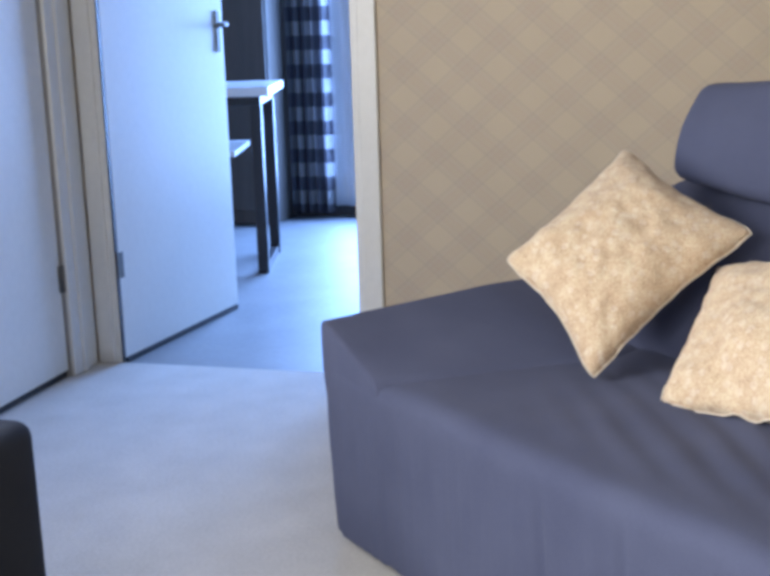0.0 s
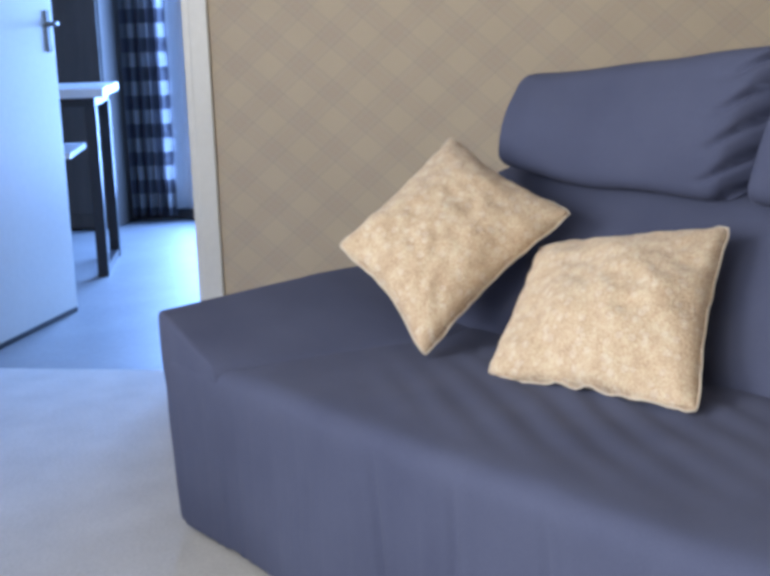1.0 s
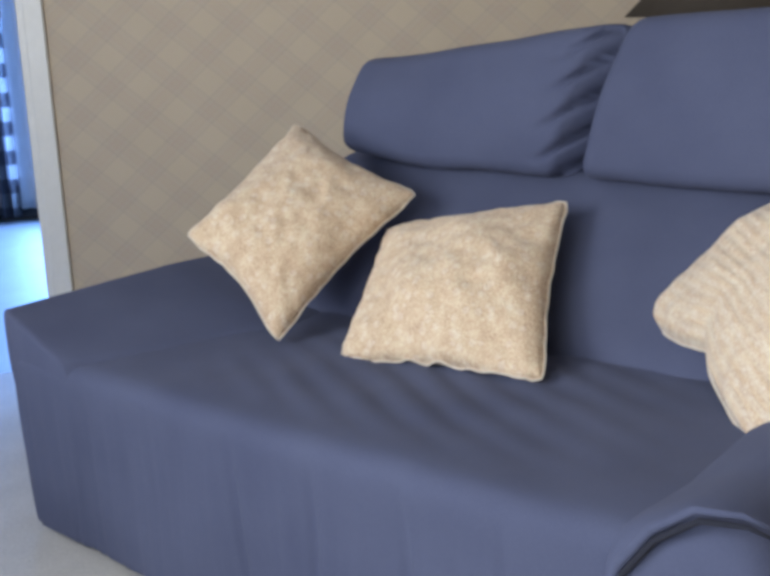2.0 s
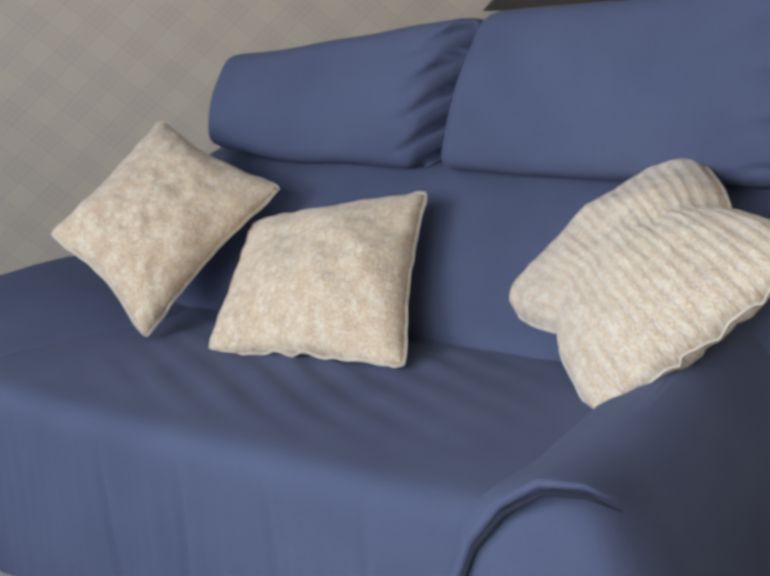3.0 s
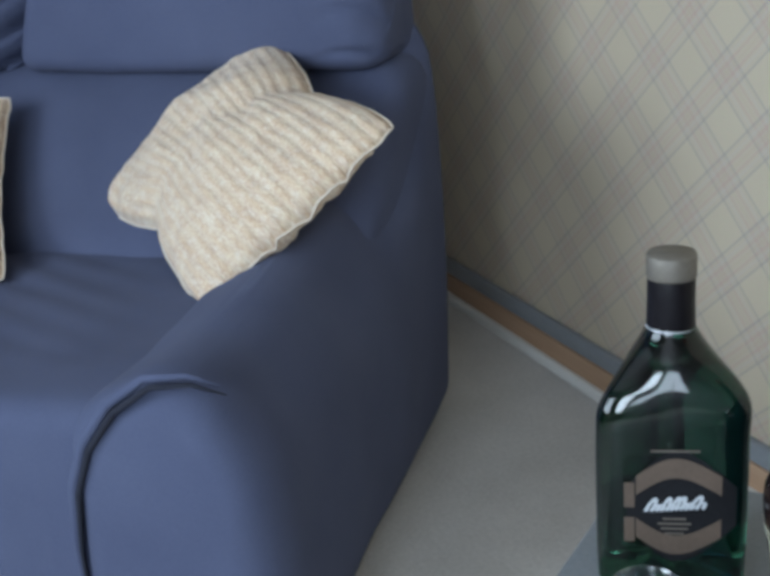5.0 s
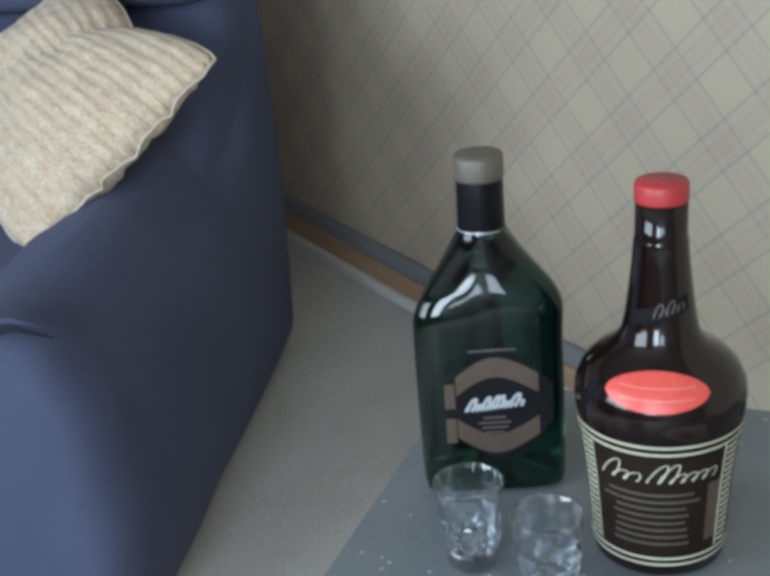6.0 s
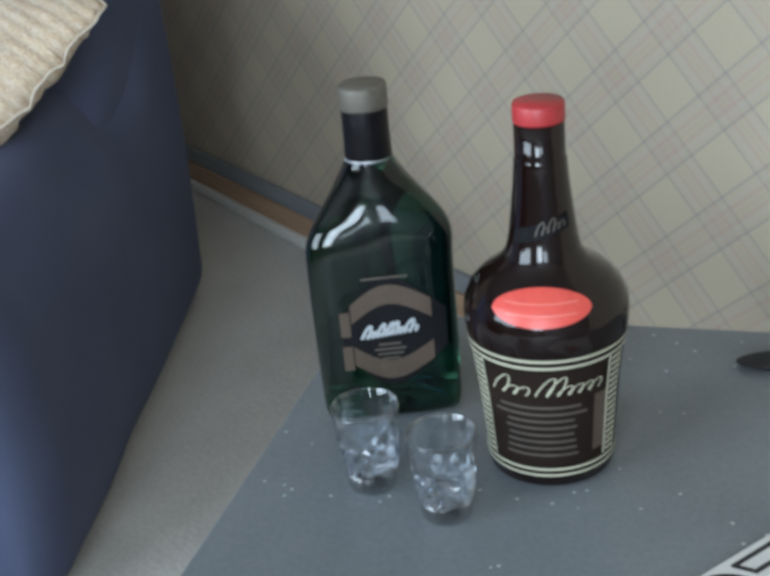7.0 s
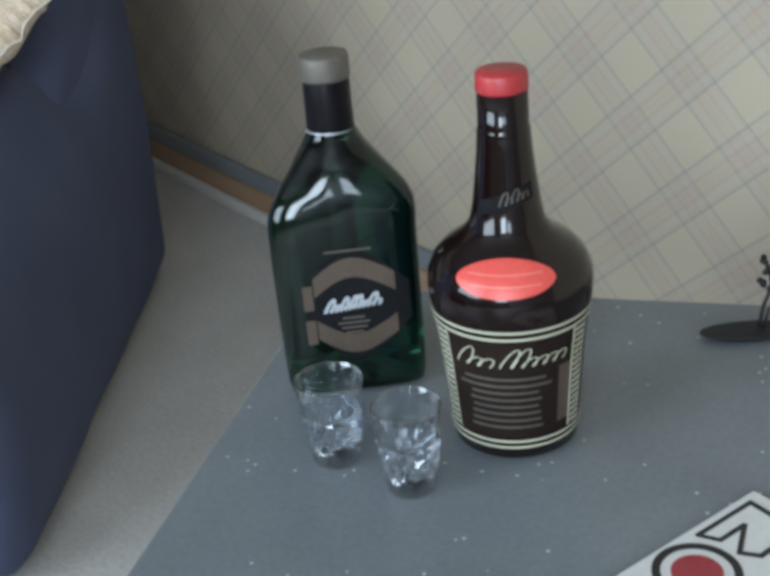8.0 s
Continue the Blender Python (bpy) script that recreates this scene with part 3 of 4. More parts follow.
def pillow(name, corners, thick, mat, label, dents=0.0, seed=0, draw=(0.115, 0.115), notch=0.0, ruffle=(0.0, 0.0)):
    """Scatter cushion between four corners (in sofa measures), edges drawn in, both faces puffed."""
    c = [across(*q) for q in corners]
    mid = sum(c, Vector()) / 4
    c = [mid + (q - mid) * 1.06 for q in c]
    nrm = (c[1] - c[3]).cross(c[2] - c[0]).normalized()
    if nrm.dot(Vector((0.2, 0.2, 1.0)) - mid) < 0:
        nrm = -nrm
    bm = bmesh.new()
    uvl = bm.loops.layers.uv.new("UVMap")
    n = 36
    side = []
    for sign in (1, -1):
        g = []
        for j in range(n + 1):
            row = []
            for i in range(n + 1):
                a, b = i / n, j / n
                if sign < 0 and (i in (0, n) or j in (0, n)):
                    row.append(side[0][j][i])
                    continue
                s, t = 2 * a - 1, 2 * b - 1
                s2, t2 = s * (1 - draw[0] * (1 - t * t)), t * (1 - draw[1] * (1 - s * s) ** 1.6 - notch * math.exp(-abs(s + 0.1 * t) / 0.22))
                blunt = 1 - 0.040 * (s * t) ** 8
                a2, b2 = (s2 * blunt + 1) / 2, (t2 * blunt + 1) / 2
                p = c[0] * (1 - a2) * (1 - b2) + c[1] * a2 * (1 - b2) + c[2] * a2 * b2 + c[3] * (1 - a2) * b2
                h = thick * ((1 - s * s) ** 0.55 * (1 - t * t) ** 0.55) * (1 - 1.6 * notch * math.exp(-abs(s) / 0.2) * t * t)
                q = Vector((s * 2.2 + seed, t * 2.2, sign))
                h *= 1 + 0.25 * noise.noise(q)
                if dents and sign > 0:
                    h -= dents * math.exp(-((t - 0.75) / 0.22) ** 2) * (0.5 + 0.5 * math.sin(s * 7 + seed)) * (1 - s * s)
                frill = ruffle[0] * max(0.0, (s - 0.6) / 0.4) ** 2 * math.sin(19 * t + 5 * noise.noise(q * 2)) + ruffle[1] * max(0.0, (t - 0.6) / 0.4) ** 2 * math.sin(11 * s + 4 * noise.noise(q * 2))
                p = p + nrm * frill * (1 - (s * t) ** 4)
                row.append(bm.verts.new(p + nrm * (sign * h * (1.0 if sign > 0 else 0.75)) + nrm * 0.006 * noise.noise(q * 3)))
            g.append(row)
        side.append(g)
    for si, g in enumerate(side):
        for j in range(n):
            for i in range(n):
                f = bm.faces.new((g[j][i], g[j][i + 1], g[j + 1][i + 1], g[j + 1][i]))
                for lp, (ii, jj) in zip(f.loops, ((i, j), (i + 1, j), (i + 1, j + 1), (i, j + 1))):
                    lp[uvl].uv = (ii / n, jj / n)
    rim = [side[0][0][i].co.copy() for i in range(n)] + [side[0][j][n].co.copy() for j in range(n)] + [side[0][n][n - i].co.copy() for i in range(n)] + [side[0][n - j][0].co.copy() for j in range(n + 1)]
    ob = tagged(part(name, bm, mat), label, "cushion", "cushions on the sofa")
    part("piping", tube(rim, 0.0018, 8), PIPING, ob, "pale frayed edge")
    return ob


pillow("cushion", [(-1.66, 1.41, 0.425), (-1.889, 1.386, 0.614), (-1.96, 1.742, 0.789), (-1.598, 1.737, 0.662)], 0.075, PILE, "peach chenille cushion standing on its corner against the arm", 0.0, 1)
pillow("cushion", [(-1.637, 1.70, 0.591), (-1.251, 1.782, 0.665), (-1.075, 1.474, 0.438), (-1.495, 1.425, 0.418)], 0.075, PILE, "peach chenille cushion leaning back on the seat", 0.02, 4, (0.08, 0.08), 0.0, (0.0, 0.007))
pillow("cushion", [(-0.785, 1.93, 0.745), (-0.424, 1.580, 0.670), (-0.676, 1.435, 0.434), (-1.02, 1.71, 0.50)], 0.085, PILE_RIB, "ribbed peach and cream cushion slumped on the arm", 0.0, 7, (-0.02, 0.07), 0.15, (0.005, 0.0))

# ---- the standard lamp in the corner behind the sofa ----
SHADE = mottled("dark_brown_shade_cloth", (0.030, 0.022, 0.015), (0.050, 0.037, 0.026), 0.8, 20, 300, 0.2)
lamp = empty("floor_lamp", pose(-3.0, 0.93, 0), "standard lamp with a wide dark brown shade, unlit", "lamp")
part("shade", lathe([(0.30, 0.985), (0.305, 0.985), (0.10, 1.19), (0.095, 1.19), (0.30, 0.988)], 48), SHADE, lamp, "wide dark brown cone shade")
part("stem", lathe([(0, 0.03), (0.014, 0.03), (0.012, 1.19), (0, 1.19)], 16), BLACK, lamp)
part("spider", box(-0.097, 0.097, -0.004, 0.004, 1.178, 1.186), BLACK, lamp)
part("base_plate", lathe([(0, 0), (0.12, 0), (0.12, 0.02), (0.02, 0.035), (0, 0.035)], 36), BLACK, lamp)

# ---- the armchair ----
CHARCOAL = woven("charcoal_fabric", (0.022, 0.026, 0.036), (0.034, 0.040, 0.054))
chair = empty("armchair", pose(-1.225, -1.470, 0), "dark slate upholstered armchair against the south wall", "armchair")


def pad(name, x0, x1, y0, y1, z0, z1, r, label=""):
    bm = box(x0, x1, y0, y1, z0, z1, r, 4)
    for v in bm.verts:
        v.co += Vector((bumps(v.co, 0.006, 5), bumps(v.co + Vector((3, 0, 0)), 0.006, 5), 0))
    return part(name, bm, CHARCOAL, chair, label)


pad("arm", -0.435, -0.22, -0.40, 0.415, 0.03, 0.462, 0.03)
pad("arm", 0.22, 0.435, -0.40, 0.415, 0.03, 0.462, 0.03)
pad("seat", -0.22, 0.22, -0.30, 0.40, 0.05, 0.42, 0.04)
pad("backrest", -0.43, 0.43, -0.42, -0.22, 0.06, 0.84, 0.06)
for x in (-0.38, 0.38):
    for y in (-0.36, 0.36):
        part("foot", lathe([(0, 0), (0.02, 0), (0.026, 0.035), (0, 0.035)], 16), BLACK, chair, "", True, pose(x, y, 0))

# ---- the side table and what stands on it ----
TH = 0.509
TT = TURN - 7.5


def speckled():
    m = mottled("slate_grey_tabletop", (0.155, 0.172, 0.188), (0.235, 0.256, 0.275), 0.42, 9, 240, 0.1, 0.0006)
    tc = node(m, "ShaderNodeTexCoord")
    v = node(m, "ShaderNodeTexVoronoi", Scale=75.0, Randomness=1.0)
    link(m, tc, "Object", v, "Vector")
    n = node(m, "ShaderNodeTexNoise", Scale=14.0, Detail=2.0)
    link(m, tc, "Object", n, "Vector")
    k = maths(m, "MULTIPLY", maths(m, "LESS_THAN", v.outputs["Distance"], 0.10), maths(m, "GREATER_THAN", n.outputs["Fac"], 0.49))
    old = bsdf(m).inputs["Base Color"].links[0].from_socket
    m.node_tree.links.new(mixed(m, k, old, (0.55, 0.58, 0.62)), bsdf(m).inputs["Base Color"])
    return m


SPECK = speckled()
corner = across(0.034, 0.951)
table = empty("side_table", Matrix.Translation(corner) @ Matrix.Rotation(radians(TT), 4, "Z"), "low side table with a speckled slate-grey top", "table")
TL, TD = 0.66, 0.62
part("tabletop", box(0, TL, -TD, 0, TH - 0.024, TH, 0.004, 3), SPECK, table, "speckled slate-grey top", False)
for n_, b in (("apron", (0.03, TL - 0.03, -0.05, -0.03)), ("apron", (0.03, TL - 0.03, -TD + 0.03, -TD + 0.05)), ("apron", (0.03, 0.05, -TD + 0.05, -0.05)), ("apron", (TL - 0.05, TL - 0.03, -TD + 0.05, -0.05))):
    part(n_, box(*b, TH - 0.085, TH - 0.0245, 0.002), BLACK, table, "", False)
for x in (0.035, TL - 0.035):
    for y in (-0.035, -TD + 0.035):
        part("leg", box(x - 0.018, x + 0.018, y - 0.018, y + 0.018, 0, TH - 0.0245, 0.004), BLACK, table, "", False)


def glass(name, colour, rough=0.02, ior=1.5):
    m = material(name, colour, rough)
    b = bsdf(m)
    b.inputs["Transmission Weight"].default_value = 1.0
    b.inputs["IOR"].default_value = ior
    return m


GREEN = glass("green_bottle_glass", (0.012, 0.052, 0.030), 0.05)
BROWN = mottled("dark_brown_bottle_glass", (0.006, 0.0025, 0.002), (0.012, 0.005, 0.004), 0.11, 20, 50, 0.0)
FOIL = mottled("black_foil", (0.005, 0.004, 0.005), (0.011, 0.010, 0.012), 0.3, 40, 200, 0.2)
CAPTAN = mottled("tan_metal_cap", (0.125, 0.11, 0.09), (0.19, 0.17, 0.14), 0.5, 30, 200, 0.1, metal=0.3)
CAPRED = mottled("red_plastic_cap", (0.40, 0.03, 0.035), (0.52, 0.05, 0.052), 0.4, 20, 200, 0.05)
REDLAB = mottled("red_label", (0.72, 0.075, 0.06), (0.85, 0.13, 0.10), 0.35, 30, 200, 0.02)
DARKLAB = mottled("dark_brown_label", (0.015, 0.009, 0.007), (0.026, 0.016, 0.012), 0.6, 30, 260, 0.05)
CREAM = mottled("cream_print", (0.50, 0.48, 0.35), (0.62, 0.60, 0.45), 0.5, 30, 260, 0.02)
TAN = mottled("tan_print", (0.075, 0.053, 0.037), (0.12, 0.083, 0.06), 0.5, 30, 260, 0.05)
DIMPRINT = mottled("dim_print", (0.075, 0.062, 0.05), (0.125, 0.105, 0.085), 0.5, 30, 260, 0.02)
BLACKLAB = mottled("black_label", (0.006, 0.006, 0.007), (0.013, 0.013, 0.015), 0.75, 30, 260, 0.05)
for m_ in (DARKLAB, BLACKLAB, FOIL):
    bsdf(m_).inputs["Specular IOR Level"].default_value = 0.15
WHITEPRINT = mottled("white_print", (0.40, 0.42, 0.44), (0.54, 0.56, 0.58), 0.5, 30, 260, 0.02)


def patch(radius, corners_fn, na=24, nz=8, off=0.0005, bm=None):
    """A label laid on a turned or cornered bottle: corners_fn(s, t) gives angle and height."""
    bm = bm or bmesh.new()
    g = []
    for j in range(nz + 1):
        row = []
        for i in range(na + 1):
            a, z = corners_fn(i / na, j / nz)
            r = radius(a, z) + off
            row.append(bm.verts.new((r * math.cos(a), r * math.sin(a), z)))
        g.append(row)
    for j in range(nz):
        for i in range(na):
            bm.faces.new((g[j][i], g[j][i + 1], g[j + 1][i + 1], g[j + 1][i]))
    return bm


def rect(a0, a1, z0, z1, skew=0.0):
    return lambda s, t: (radians(a0 + (a1 - a0) * s), z0 + (z1 - z0) * t + skew * (s - 0.5))


def profile_radius(profile):
    def f(a, z):
        for (r0, z0), (r1, z1) in zip(profile, profile[1:]):
            if z0 <= z <= z1 and z1 > z0:
                return r0 + (r1 - r0) * (z - z0) / (z1 - z0)
        return profile[-1][0]
    return f


def scribble(radius, a0, a1, z0, h, turns, tall, width, rise=0.0, lift_=0.0010):
    """A run of joined loops like handwriting, laid on a bottle: tall names the loops that reach high."""
    bm = bmesh.new()
    n = turns * 14
    pts = []
    for i in range(n + 1):
        k = i / n * turns
        th = 2 * math.pi * k
        top = h * (1.0 if int(k) in tall else 0.48)
        a = a0 + (a1 - a0) * k / turns - 0.30 * (a1 - a0) / turns * math.sin(th)
        pts.append((a + 0.22 * (a1 - a0) / turns * (0.5 - 0.5 * math.cos(th)), z0 + top * (0.5 - 0.5 * math.cos(th)) + rise * k / turns))
        pts[-1] = (pts[-1][0] + 520 * (pts[-1][1] - z0 - rise * k / turns), pts[-1][1])
    last = None
    for i, (a, z) in enumerate(pts):
        (ap, zp), (an, zn) = pts[max(0, i - 1)], pts[min(n, i + 1)]
        r = radius(radians(a), z) + lift_
        dx, dz = radians(an - ap) * r, zn - zp
        d = math.hypot(dx, dz) or 1.0
        w = width * (0.65 + 0.35 * abs(dz) / d)
        pair = []
        for sg in (-1, 1):
            aa, zz = radians(a) - sg * w * dz / d / r, z + sg * w * dx / d
            rr = radius(aa, zz) + lift_
            pair.append(bm.verts.new((rr * math.cos(aa), rr * math.sin(aa), zz)))
        if last:
            bm.faces.new((last[0], pair[0], pair[1], last[1]))
        last = pair
    return bm


def spot(u, v, z=TH):
    p = across(u, v)
    return p.x, p.y, z


def toward_eye(u, v):
    """Heading from a spot on the table towards the camera's last place, so labels face it, in degrees."""
    p, q = across(u, v), across(0.257, -0.004)
    return math.degrees(math.atan2(q.y - p.y, q.x - p.x))


# dark liqueur bottle with a red cap
PB = [(0.0, 0.0), (0.039, 0.0), (0.0430, 0.003), (0.0445, 0.015), (0.0465, 0.04), (0.0490, 0.07), (0.0520, 0.095), (0.0545, 0.110), (0.0553, 0.119), (0.0545, 0.128),
      (0.0500, 0.138), (0.0430, 0.1455), (0.0350, 0.151), (0.0285, 0.156), (0.0245, 0.163), (0.0222, 0.175), (0.0200, 0.192), (0.0182, 0.208), (0.0172, 0.221), (0.0172, 0.223), (0.0168, 0.2245), (0.0163, 0.227), (0.0161, 0.2495)]
bu, bv = 0.218, 0.719
liq = empty("liqueur_bottle", pose(*spot(bu, bv), 0, 0, toward_eye(bu, bv)), "squat dark brown liqueur bottle with a red cap and cream-edged label", "bottle")
part("glass", lathe(PB + [(0, 0.2495)], 64), BROWN, liq, "dark brown glossy glass")
part("cap", lathe([(0, 0.2485), (0.0165, 0.2485), (0.0168, 0.250), (0.0166, 0.259), (0.0158, 0.261), (0, 0.261)], 48), CAPRED, liq, "red screw cap")
RB = profile_radius(PB)
lens_shape = lambda s, t: (radians(-43 + 78 * s), 0.1395 + (t - 0.5) * 0.021 * math.sqrt(max(0.02, 1 - (2 * s - 1) ** 2)))
lab = part("shoulder_label", patch(RB, lens_shape, 32, 6), REDLAB, liq, "bright red lens-shaped shoulder label")
for z, w in ((0.136, 26), (0.142, 30), (0.142, 24)):
    part("text_bar", patch(RB, rect(-4 - w, -4 + w, z, z + 0.0007), 20, 1, 0.0008), material("pale_red_print", (0.85, 0.25, 0.2), 0.4), lab, "pale unreadable line")
lab = part("front_label", patch(RB, rect(-52, 46, 0.020, 0.098), 40, 6), DARKLAB, liq, "dark brown paper label")
for z in (0.0985, 0.104):
    part("border_line", patch(RB, rect(-92, 92, z, z + 0.0022), 60, 1, 0.0008), CREAM, lab, "cream line")
for z in (0.0115, 0.0165):
    part("border_line", patch(RB, rect(-92, 92, z, z + 0.002), 60, 1, 0.0008), CREAM, lab, "cream line")
for a0 in (-70, 48):
    part("side_strip", patch(RB, rect(a0, a0 + 2.5, 0.020, 0.098), 3, 8, 0.0008), CREAM, lab, "cream line")
    part("side_strip", patch(RB, rect(a0 + 15, a0 + 16.5, 0.020, 0.098), 3, 8, 0.0008), CREAM, lab, "cream line")
    for i in range(17):
        part("hatch", patch(RB, rect(a0 + 3.5, a0 + 14.5, 0.0215 + i * 0.0045, 0.0238 + i * 0.0045), 4, 1, 0.0008), CREAM, lab)
# brand mark as slanted strokes, small print as bars
random.seed(5)
part("brand_stroke", scribble(RB, -45, -18, 0.0775, 0.0145, 3, (0,), 0.0006), CREAM, lab)
part("brand_stroke", scribble(RB, -10, 38, 0.0775, 0.0145, 6, (0, 1), 0.0006, 0.001), CREAM, lab)
for i in range(8):
    w = 38 - random.random() * 12
    part("text_bar", patch(RB, rect(-w - 8, w - 8, 0.0285 + i * 0.0055, 0.0305 + i * 0.0055), 20, 1, 0.0008), DIMPRINT, lab)
part("text_bar", patch(RB, rect(36, 48, 0.028, 0.073), 5, 6, 0.0008), TAN, lab)
nk = part("neck_label", patch(RB, lambda s, t: (radians(-55 + 105 * s), 0.171 + 0.010 * t + 0.011 * s), 24, 3, 0.0005), BLACKLAB, liq, "black slanting neck label")
part("brand_stroke", scribble(RB, -12, 36, 0.1785, 0.009, 5, (0, 2), 0.0005, 0.005), DIMPRINT, nk)

# three-cornered green whisky bottle
gu, gv = 0.091, 0.800
whisky = empty("whisky_bottle", pose(*spot(gu, gv), 0, 0, TURN - 78), "three-sided dark green whisky bottle with a tan cap", "bottle")


def tri(a, size):
    k = sum(max(0.0, math.cos(a - radians(b))) ** 3.4 for b in (0, 120, 240)) ** (-1 / 3.4)
    return size * k


WB = [(0.0, 0.0), (0.80, 0.0), (0.95, 0.004), (0.985, 0.012), (1.0, 0.04), (1.005, 0.10), (1.0, 0.128), (0.99, 0.142), (0.965, 0.152), (0.92, 0.161), (0.85, 0.170), (0.76, 0.179), (0.66, 0.1865), (0.57, 0.193), (0.50, 0.198), (0.455, 0.2025), (0.435, 0.207), (0.43, 0.238)]


def rw(a, z):
    k = profile_radius(WB)(a, z)
    mixk = max(0.0, min(1.0, (z - 0.140) / 0.064))
    mixk = mixk * mixk * (3 - 2 * mixk)
    full = 1 + 0.13 * max(0.0, math.cos(a - radians(85))) * math.exp(-((z - 0.166) / 0.02) ** 2)
    return full * (tri(a, 0.0370 * k) * (1 - mixk) + 0.0370 * k * mixk)


def tri_lathe(levels, inset=0.0, n=60):
    bm = bmesh.new()
    rings = []
    for _, z in levels:
        rings.append([bm.verts.new(((rw(2 * math.pi * i / n, z) - inset) * math.cos(2 * math.pi * i / n), (rw(2 * math.pi * i / n, z) - inset) * math.sin(2 * math.pi * i / n), z)) for i in range(n)])
    for a, b in zip(rings, rings[1:]):
        for i in range(n):
            bm.faces.new((a[i], a[(i + 1) % n], b[(i + 1) % n], b[i]))
    bm.faces.new(rings[0])
    bm.faces.new(rings[-1])
    return bm


part("glass", tri_lathe([(0, z / 1000) for z in (1, 2, 4, 8, 12, 40, 70, 100, 120, 132, 140, 146, 152, 156, 160, 164, 168, 172, 176, 180, 184, 188, 192, 196, 200, 204, 208, 238)]), GREEN, whisky, "dark green glass")
part("neck_foil", lathe([(0.0170, 0.2005), (0.0172, 0.203), (0.0168, 0.220), (0.0168, 0.237), (0.0165, 0.238)], 40), FOIL, whisky, "black foil neck sleeve")
part("neck_ring", lathe([(0.0172, 0.1998), (0.0178, 0.2006), (0.0173, 0.2016)], 40), WHITEPRINT, whisky, "thin pale ring")
part("cap", lathe([(0, 0.237), (0.0172, 0.237), (0.0176, 0.239), (0.0176, 0.252), (0.0166, 0.2545), (0, 0.2545)], 48), CAPTAN, whisky, "tan metal cap")
def raised(f):
    """The same spot on the bottle, turned a little and higher."""
    def g(u, t):
        a, z = f(u, t)
        return a + radians(7), z + 0.001
    return g


lab = part("front_label", patch(rw, raised(lambda s, t: (radians(-48 + 92 * s), 0.030 + 0.090 * t + (0.030 * (0.5 - t) * 2 * (2 * s - 1) ** 2 if t < 0.5 else -0.030 * (t - 0.5) * 2 * (2 * s - 1) ** 2))), 32, 10), BLACKLAB, whisky, "black shield-shaped label")
for sgn, z in ((1, 0.098), (-1, 0.036)):
    part("banner", patch(rw, raised(lambda s, t, sgn=sgn, z=z: (radians(-41 + 76 * s), z + 0.0155 * t - sgn * 0.014 * (2 * s - 1) ** 2)), 26, 3, 0.0009), TAN, lab, "tan banner")
for a0, a1, z0, z1 in ((-49, -42, 0.046, 0.066), (-49, -42, 0.074, 0.094)):
    part("banner", patch(rw, raised(rect(a0, a1, z0, z1)), 6, 4, 0.0009), TAN, lab, "tan banner end")
part("brand_stroke", scribble(lambda a, z: rw(a, z), -26, 28, 0.072, 0.0105, 11, (0, 3, 5, 6, 9), 0.0012, 0.003, 0.0013), WHITEPRINT, lab)
for z, w in ((0.0645, 12), (0.0605, 17), (0.0565, 14), (0.0525, 10), (0.1185, 24)):
    part("text_bar", patch(rw, raised(rect(-5 - w, -5 + w, z, z + 0.0018)), 14, 1, 0.0012), DIMPRINT, lab)

# two small tumblers
THIN = bpy.data.materials.new("thin_clear_glass")
THIN.use_nodes = True
tn = THIN.node_tree
tn.nodes.remove(tn.nodes["Principled BSDF"])
see, shine, mixn = tn.nodes.new("ShaderNodeBsdfTransparent"), tn.nodes.new("ShaderNodeBsdfGlossy"), tn.nodes.new("ShaderNodeMixShader")
see.inputs["Color"].default_value = (0.95, 0.965, 0.975, 1)
shine.inputs["Roughness"].default_value = 0.03
edge = tn.nodes.new("ShaderNodeLayerWeight")
edge.inputs["Blend"].default_value = 0.24
tn.links.new(edge.outputs["Facing"], mixn.inputs[0])
tn.links.new(see.outputs[0], mixn.inputs[1])
tn.links.new(shine.outputs[0], mixn.inputs[2])
tn.links.new(mixn.outputs[0], tn.nodes["Material Output"].inputs["Surface"])


THICK = THIN.copy()
THICK.name = "thick_clear_glass"
for n_ in THICK.node_tree.nodes:
    if n_.type == "LAYER_WEIGHT":
        n_.inputs["Blend"].default_value = 0.62
    if n_.type == "BSDF_GLOSSY":
        n_.inputs["Roughness"].default_value = 0.05


CUT = THIN.copy()
CUT.name = "cut_clear_glass"
for n_ in CUT.node_tree.nodes:
    if n_.type == "LAYER_WEIGHT":
        n_.inputs["Blend"].default_value = 0.45
    if n_.type == "BSDF_GLOSSY":
        n_.inputs["Roughness"].default_value = 0.02
        n_.inputs["Color"].default_value = (0.93, 0.96, 1.0, 1)


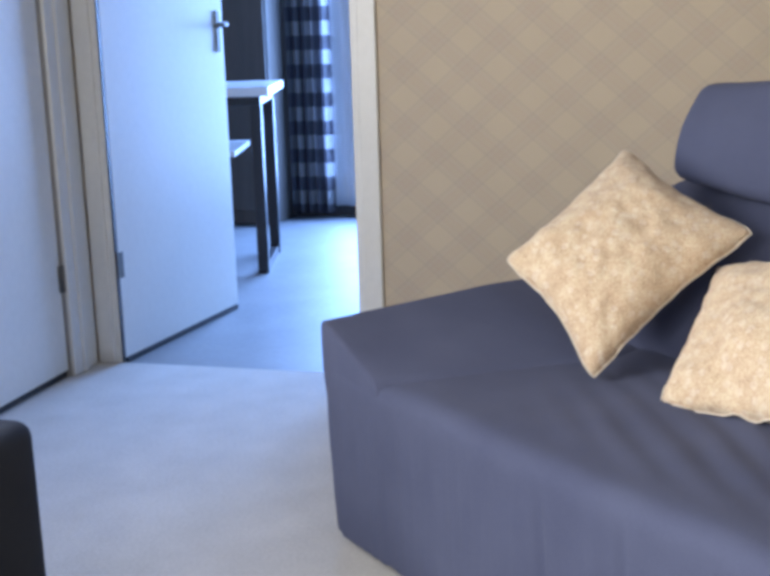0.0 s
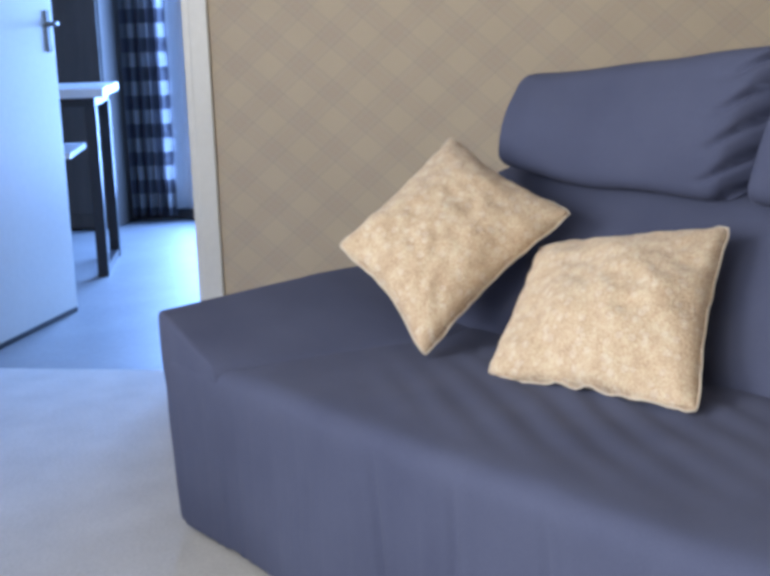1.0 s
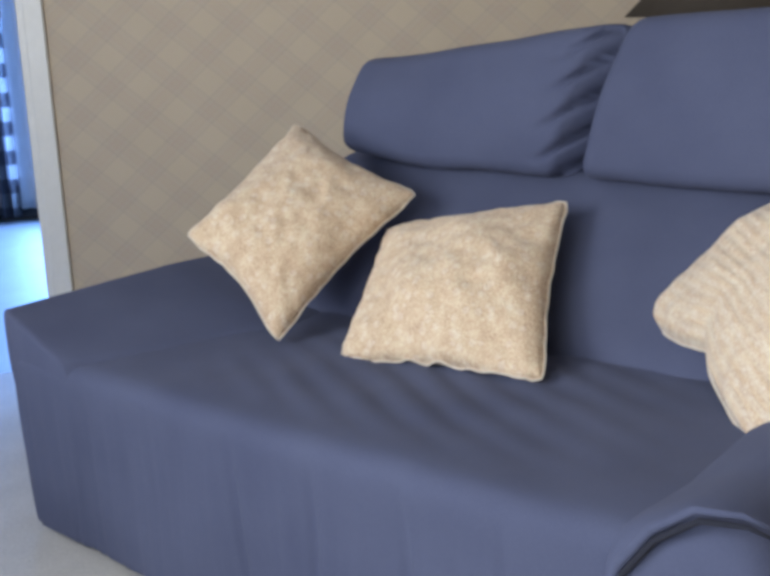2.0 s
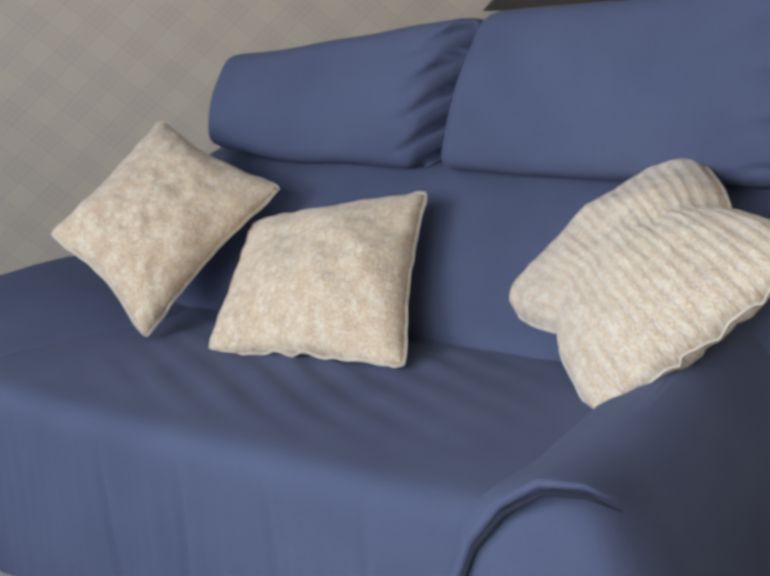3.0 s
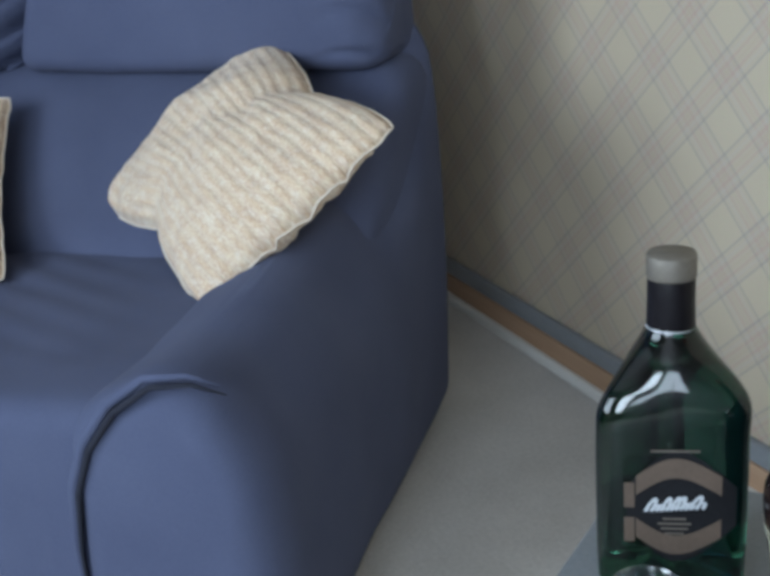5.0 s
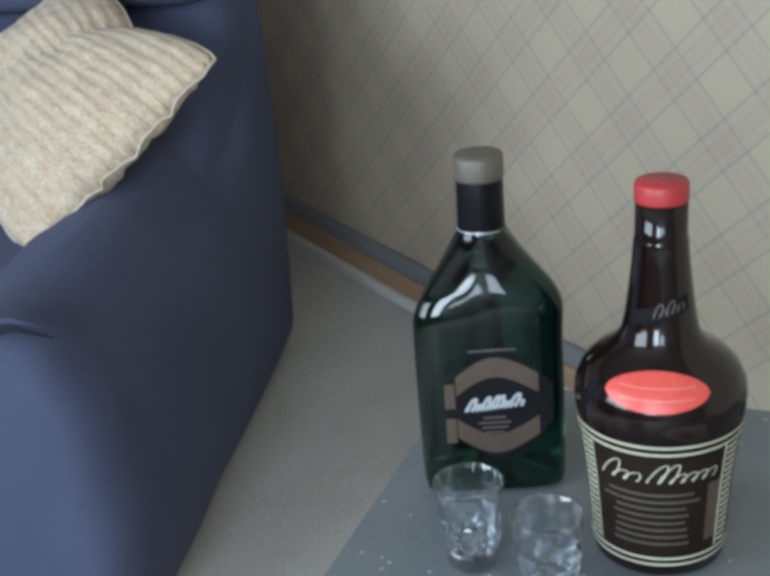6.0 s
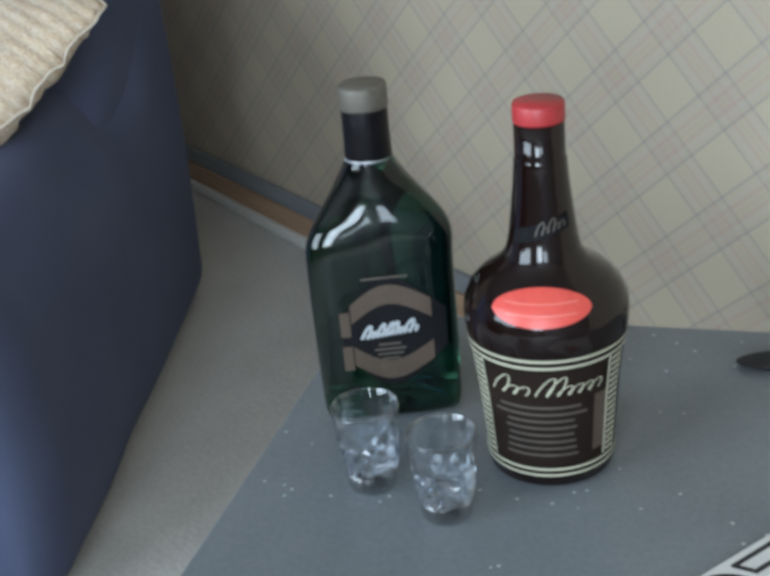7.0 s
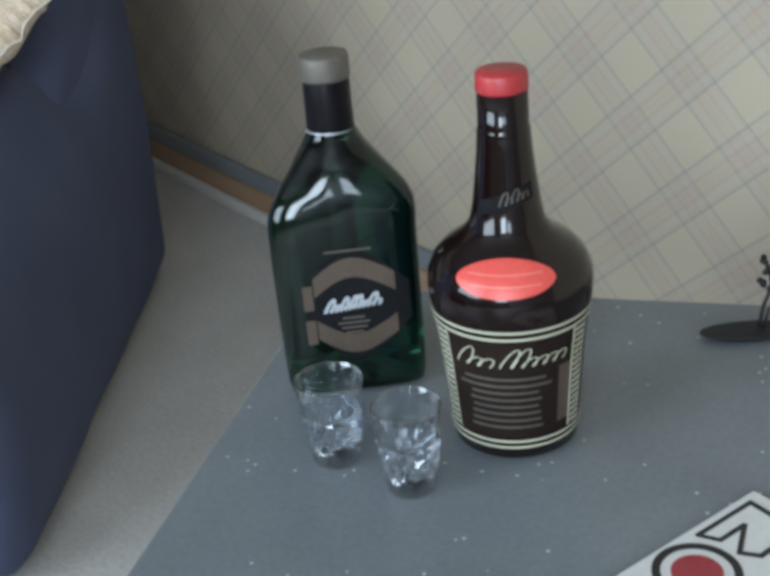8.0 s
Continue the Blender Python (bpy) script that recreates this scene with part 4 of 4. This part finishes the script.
def tumbler(m):
    t = empty("shot_glass", m, "small clear shot glass with a thick base", "glass", "shot glasses on the table")
    bm = lathe([(0.0, 0.0), (0.0150, 0.0), (0.0166, 0.0015), (0.0174, 0.005), (0.0176, 0.010), (0.0172, 0.0135), (0.0150, 0.0120), (0.0080, 0.0105), (0.0, 0.0100)], 40)
    part("base", bm, THICK, t, "thick clear foot")
    bm = lathe([(0.0174, 0.0138), (0.0185, 0.018), (0.0189, 0.023), (0.0196, 0.028), (0.0203, 0.033), (0.0206, 0.0345), (0.0190, 0.0345), (0.0183, 0.030), (0.0176, 0.024), (0.0168, 0.018), (0.0150, 0.0142), (0.0174, 0.0138)], 22)
    for v in bm.verts:
        a, r = math.atan2(v.co.y, v.co.x), math.hypot(v.co.x, v.co.y)
        ring, step = round(v.co.z * 200), round(a / (2 * math.pi / 22))
        k = 1 + (0.09 if (ring + step) % 2 else -0.06) * (1 if v.co.z < 0.034 else 0)
        v.co.x, v.co.y = v.co.x * k, v.co.y * k
    part("cut_band", bm, CUT, t, "faceted band that glints", False)
    part("wall", lathe([(0.0205, 0.0346), (0.0218, 0.044), (0.0232, 0.0545), (0.0229, 0.0552), (0.0222, 0.0545), (0.0208, 0.044), (0.0192, 0.0346)], 56), THIN, t, "thin clear wall")
    part("rim", lathe([(0.0219, 0.0545), (0.0222, 0.0556), (0.0228, 0.0560), (0.0234, 0.0556), (0.0235, 0.0545), (0.0219, 0.0545)], 56), THICK, t, "rounded rim")
    for ob in t.children:
        for v in ob.data.vertices:
            v.co.z *= 1.15
    return t


g1 = tumbler(pose(*spot(0.095, 0.680)))
copy_thing(g1, pose(*spot(0.151, 0.647), 0, 0, 40))

# printed white card at the table's edge
CARD = mottled("white_card", (0.70, 0.69, 0.67), (0.78, 0.77, 0.75), 0.55, 25, 200, 0.05)
cp = across(0.370, 0.640)
card = empty("booklet", Matrix.Translation((cp.x, cp.y, TH)) @ Matrix.Rotation(radians(TURN - 136.8), 4, "Z"), "white printed card with black outlines and a red disc", "booklet")
part("sheet", box(0, 0.20, 0, 0.15, 0, 0.004, 0.001), CARD, card, "white card", False)


def flat(pts, z0, z1):
    bm = bmesh.new()
    lo, hi = [bm.verts.new((x, y, z0)) for x, y in pts], [bm.verts.new((x, y, z1)) for x, y in pts]
    bm.faces.new(lo)
    bm.faces.new(hi)
    for i in range(len(pts)):
        k = (i + 1) % len(pts)
        bm.faces.new((lo[i], lo[k], hi[k], hi[i]))
    return bm


def ring_flat(cx, cy, r0, r1, z0, z1, n=36):
    return lathe([(r0, z0), (r1, z0), (r1, z1), (r0, z1), (r0, z0)], n, centre=(cx, cy))


INK = mottled("black_ink", (0.014, 0.013, 0.014), (0.03, 0.028, 0.03), 0.6, 30, 200, 0.02)
REDINK = mottled("red_ink", (0.30, 0.03, 0.04), (0.42, 0.06, 0.07), 0.6, 30, 200, 0.02)
part("printed_ring", ring_flat(0.086, 0.029, 0.021, 0.026, 0.004, 0.0044), INK, card, "black ring", False)
part("printed_disc", ring_flat(0.086, 0.029, 0.0, 0.015, 0.004, 0.0045), REDINK, card, "red disc", False)
M = [(0.012, 0.007), (0.060, 0.007), (0.054, 0.019), (0.032, 0.019), (0.055, 0.034), (0.048, 0.044), (0.014, 0.044)]
for i in range(len(M)):
    a, b = Vector(M[i]), Vector(M[(i + 1) % len(M)])
    d = (b - a).normalized()
    n_ = Vector((-d.y, d.x)) * 0.0016
    part("printed_stroke", flat([a - n_ - d * 0.001, b - n_ + d * 0.001, b + n_ + d * 0.001, a + n_ - d * 0.001], 0.004, 0.0044 + 0.00005 * i), INK, card, "", False)
for x in (0.115, 0.122, 0.129):
    part("text_bar", box(x, x + 0.003, 0.015, 0.07, 0.004, 0.0044), INK, card, "", False)
# small dark dish with dried sprigs
DISH = mottled("dark_dish", (0.010, 0.010, 0.012), (0.02, 0.021, 0.024), 0.7, 20, 90, 0.1)
dish = empty("dish", pose(-0.329, 0.877, TH, 0, 0, 53), "shallow oval dark dish holding a few dried sprigs", "dish")
bm = lathe([(0, 0), (0.030, 0), (0.038, 0.003), (0.040, 0.005), (0.038, 0.005), (0.028, 0.003), (0, 0.0025)], 40)
for v in bm.verts:
    v.co.y *= 0.36
part("bowl", bm, DISH, dish)
random.seed(11)
for i in range(3):
    a = random.uniform(-0.6, 0.9)
    x, y = 0.010 * math.cos(a), 0.010 * math.sin(a)
    pts = [(x, y, 0.004), (x * 1.3, y * 1.3, 0.02), (x * 1.7 + 0.004, y * 1.9, 0.036), (x * 2.0, y * 2.3 + 0.004, 0.05)]
    bm = tube(pts, [0.0012, 0.001, 0.0009, 0.0006], 6)
    for k in range(7):
        q = Vector(pts[2]).lerp(Vector(pts[3]), random.random()) + Vector((random.uniform(-0.008, 0.008), random.uniform(-0.008, 0.008), random.uniform(-0.01, 0.01)))
        bmesh.ops.create_icosphere(bm, subdivisions=1, radius=0.0028, matrix=Matrix.Translation(q))
    part("sprig", bm, INK, dish)
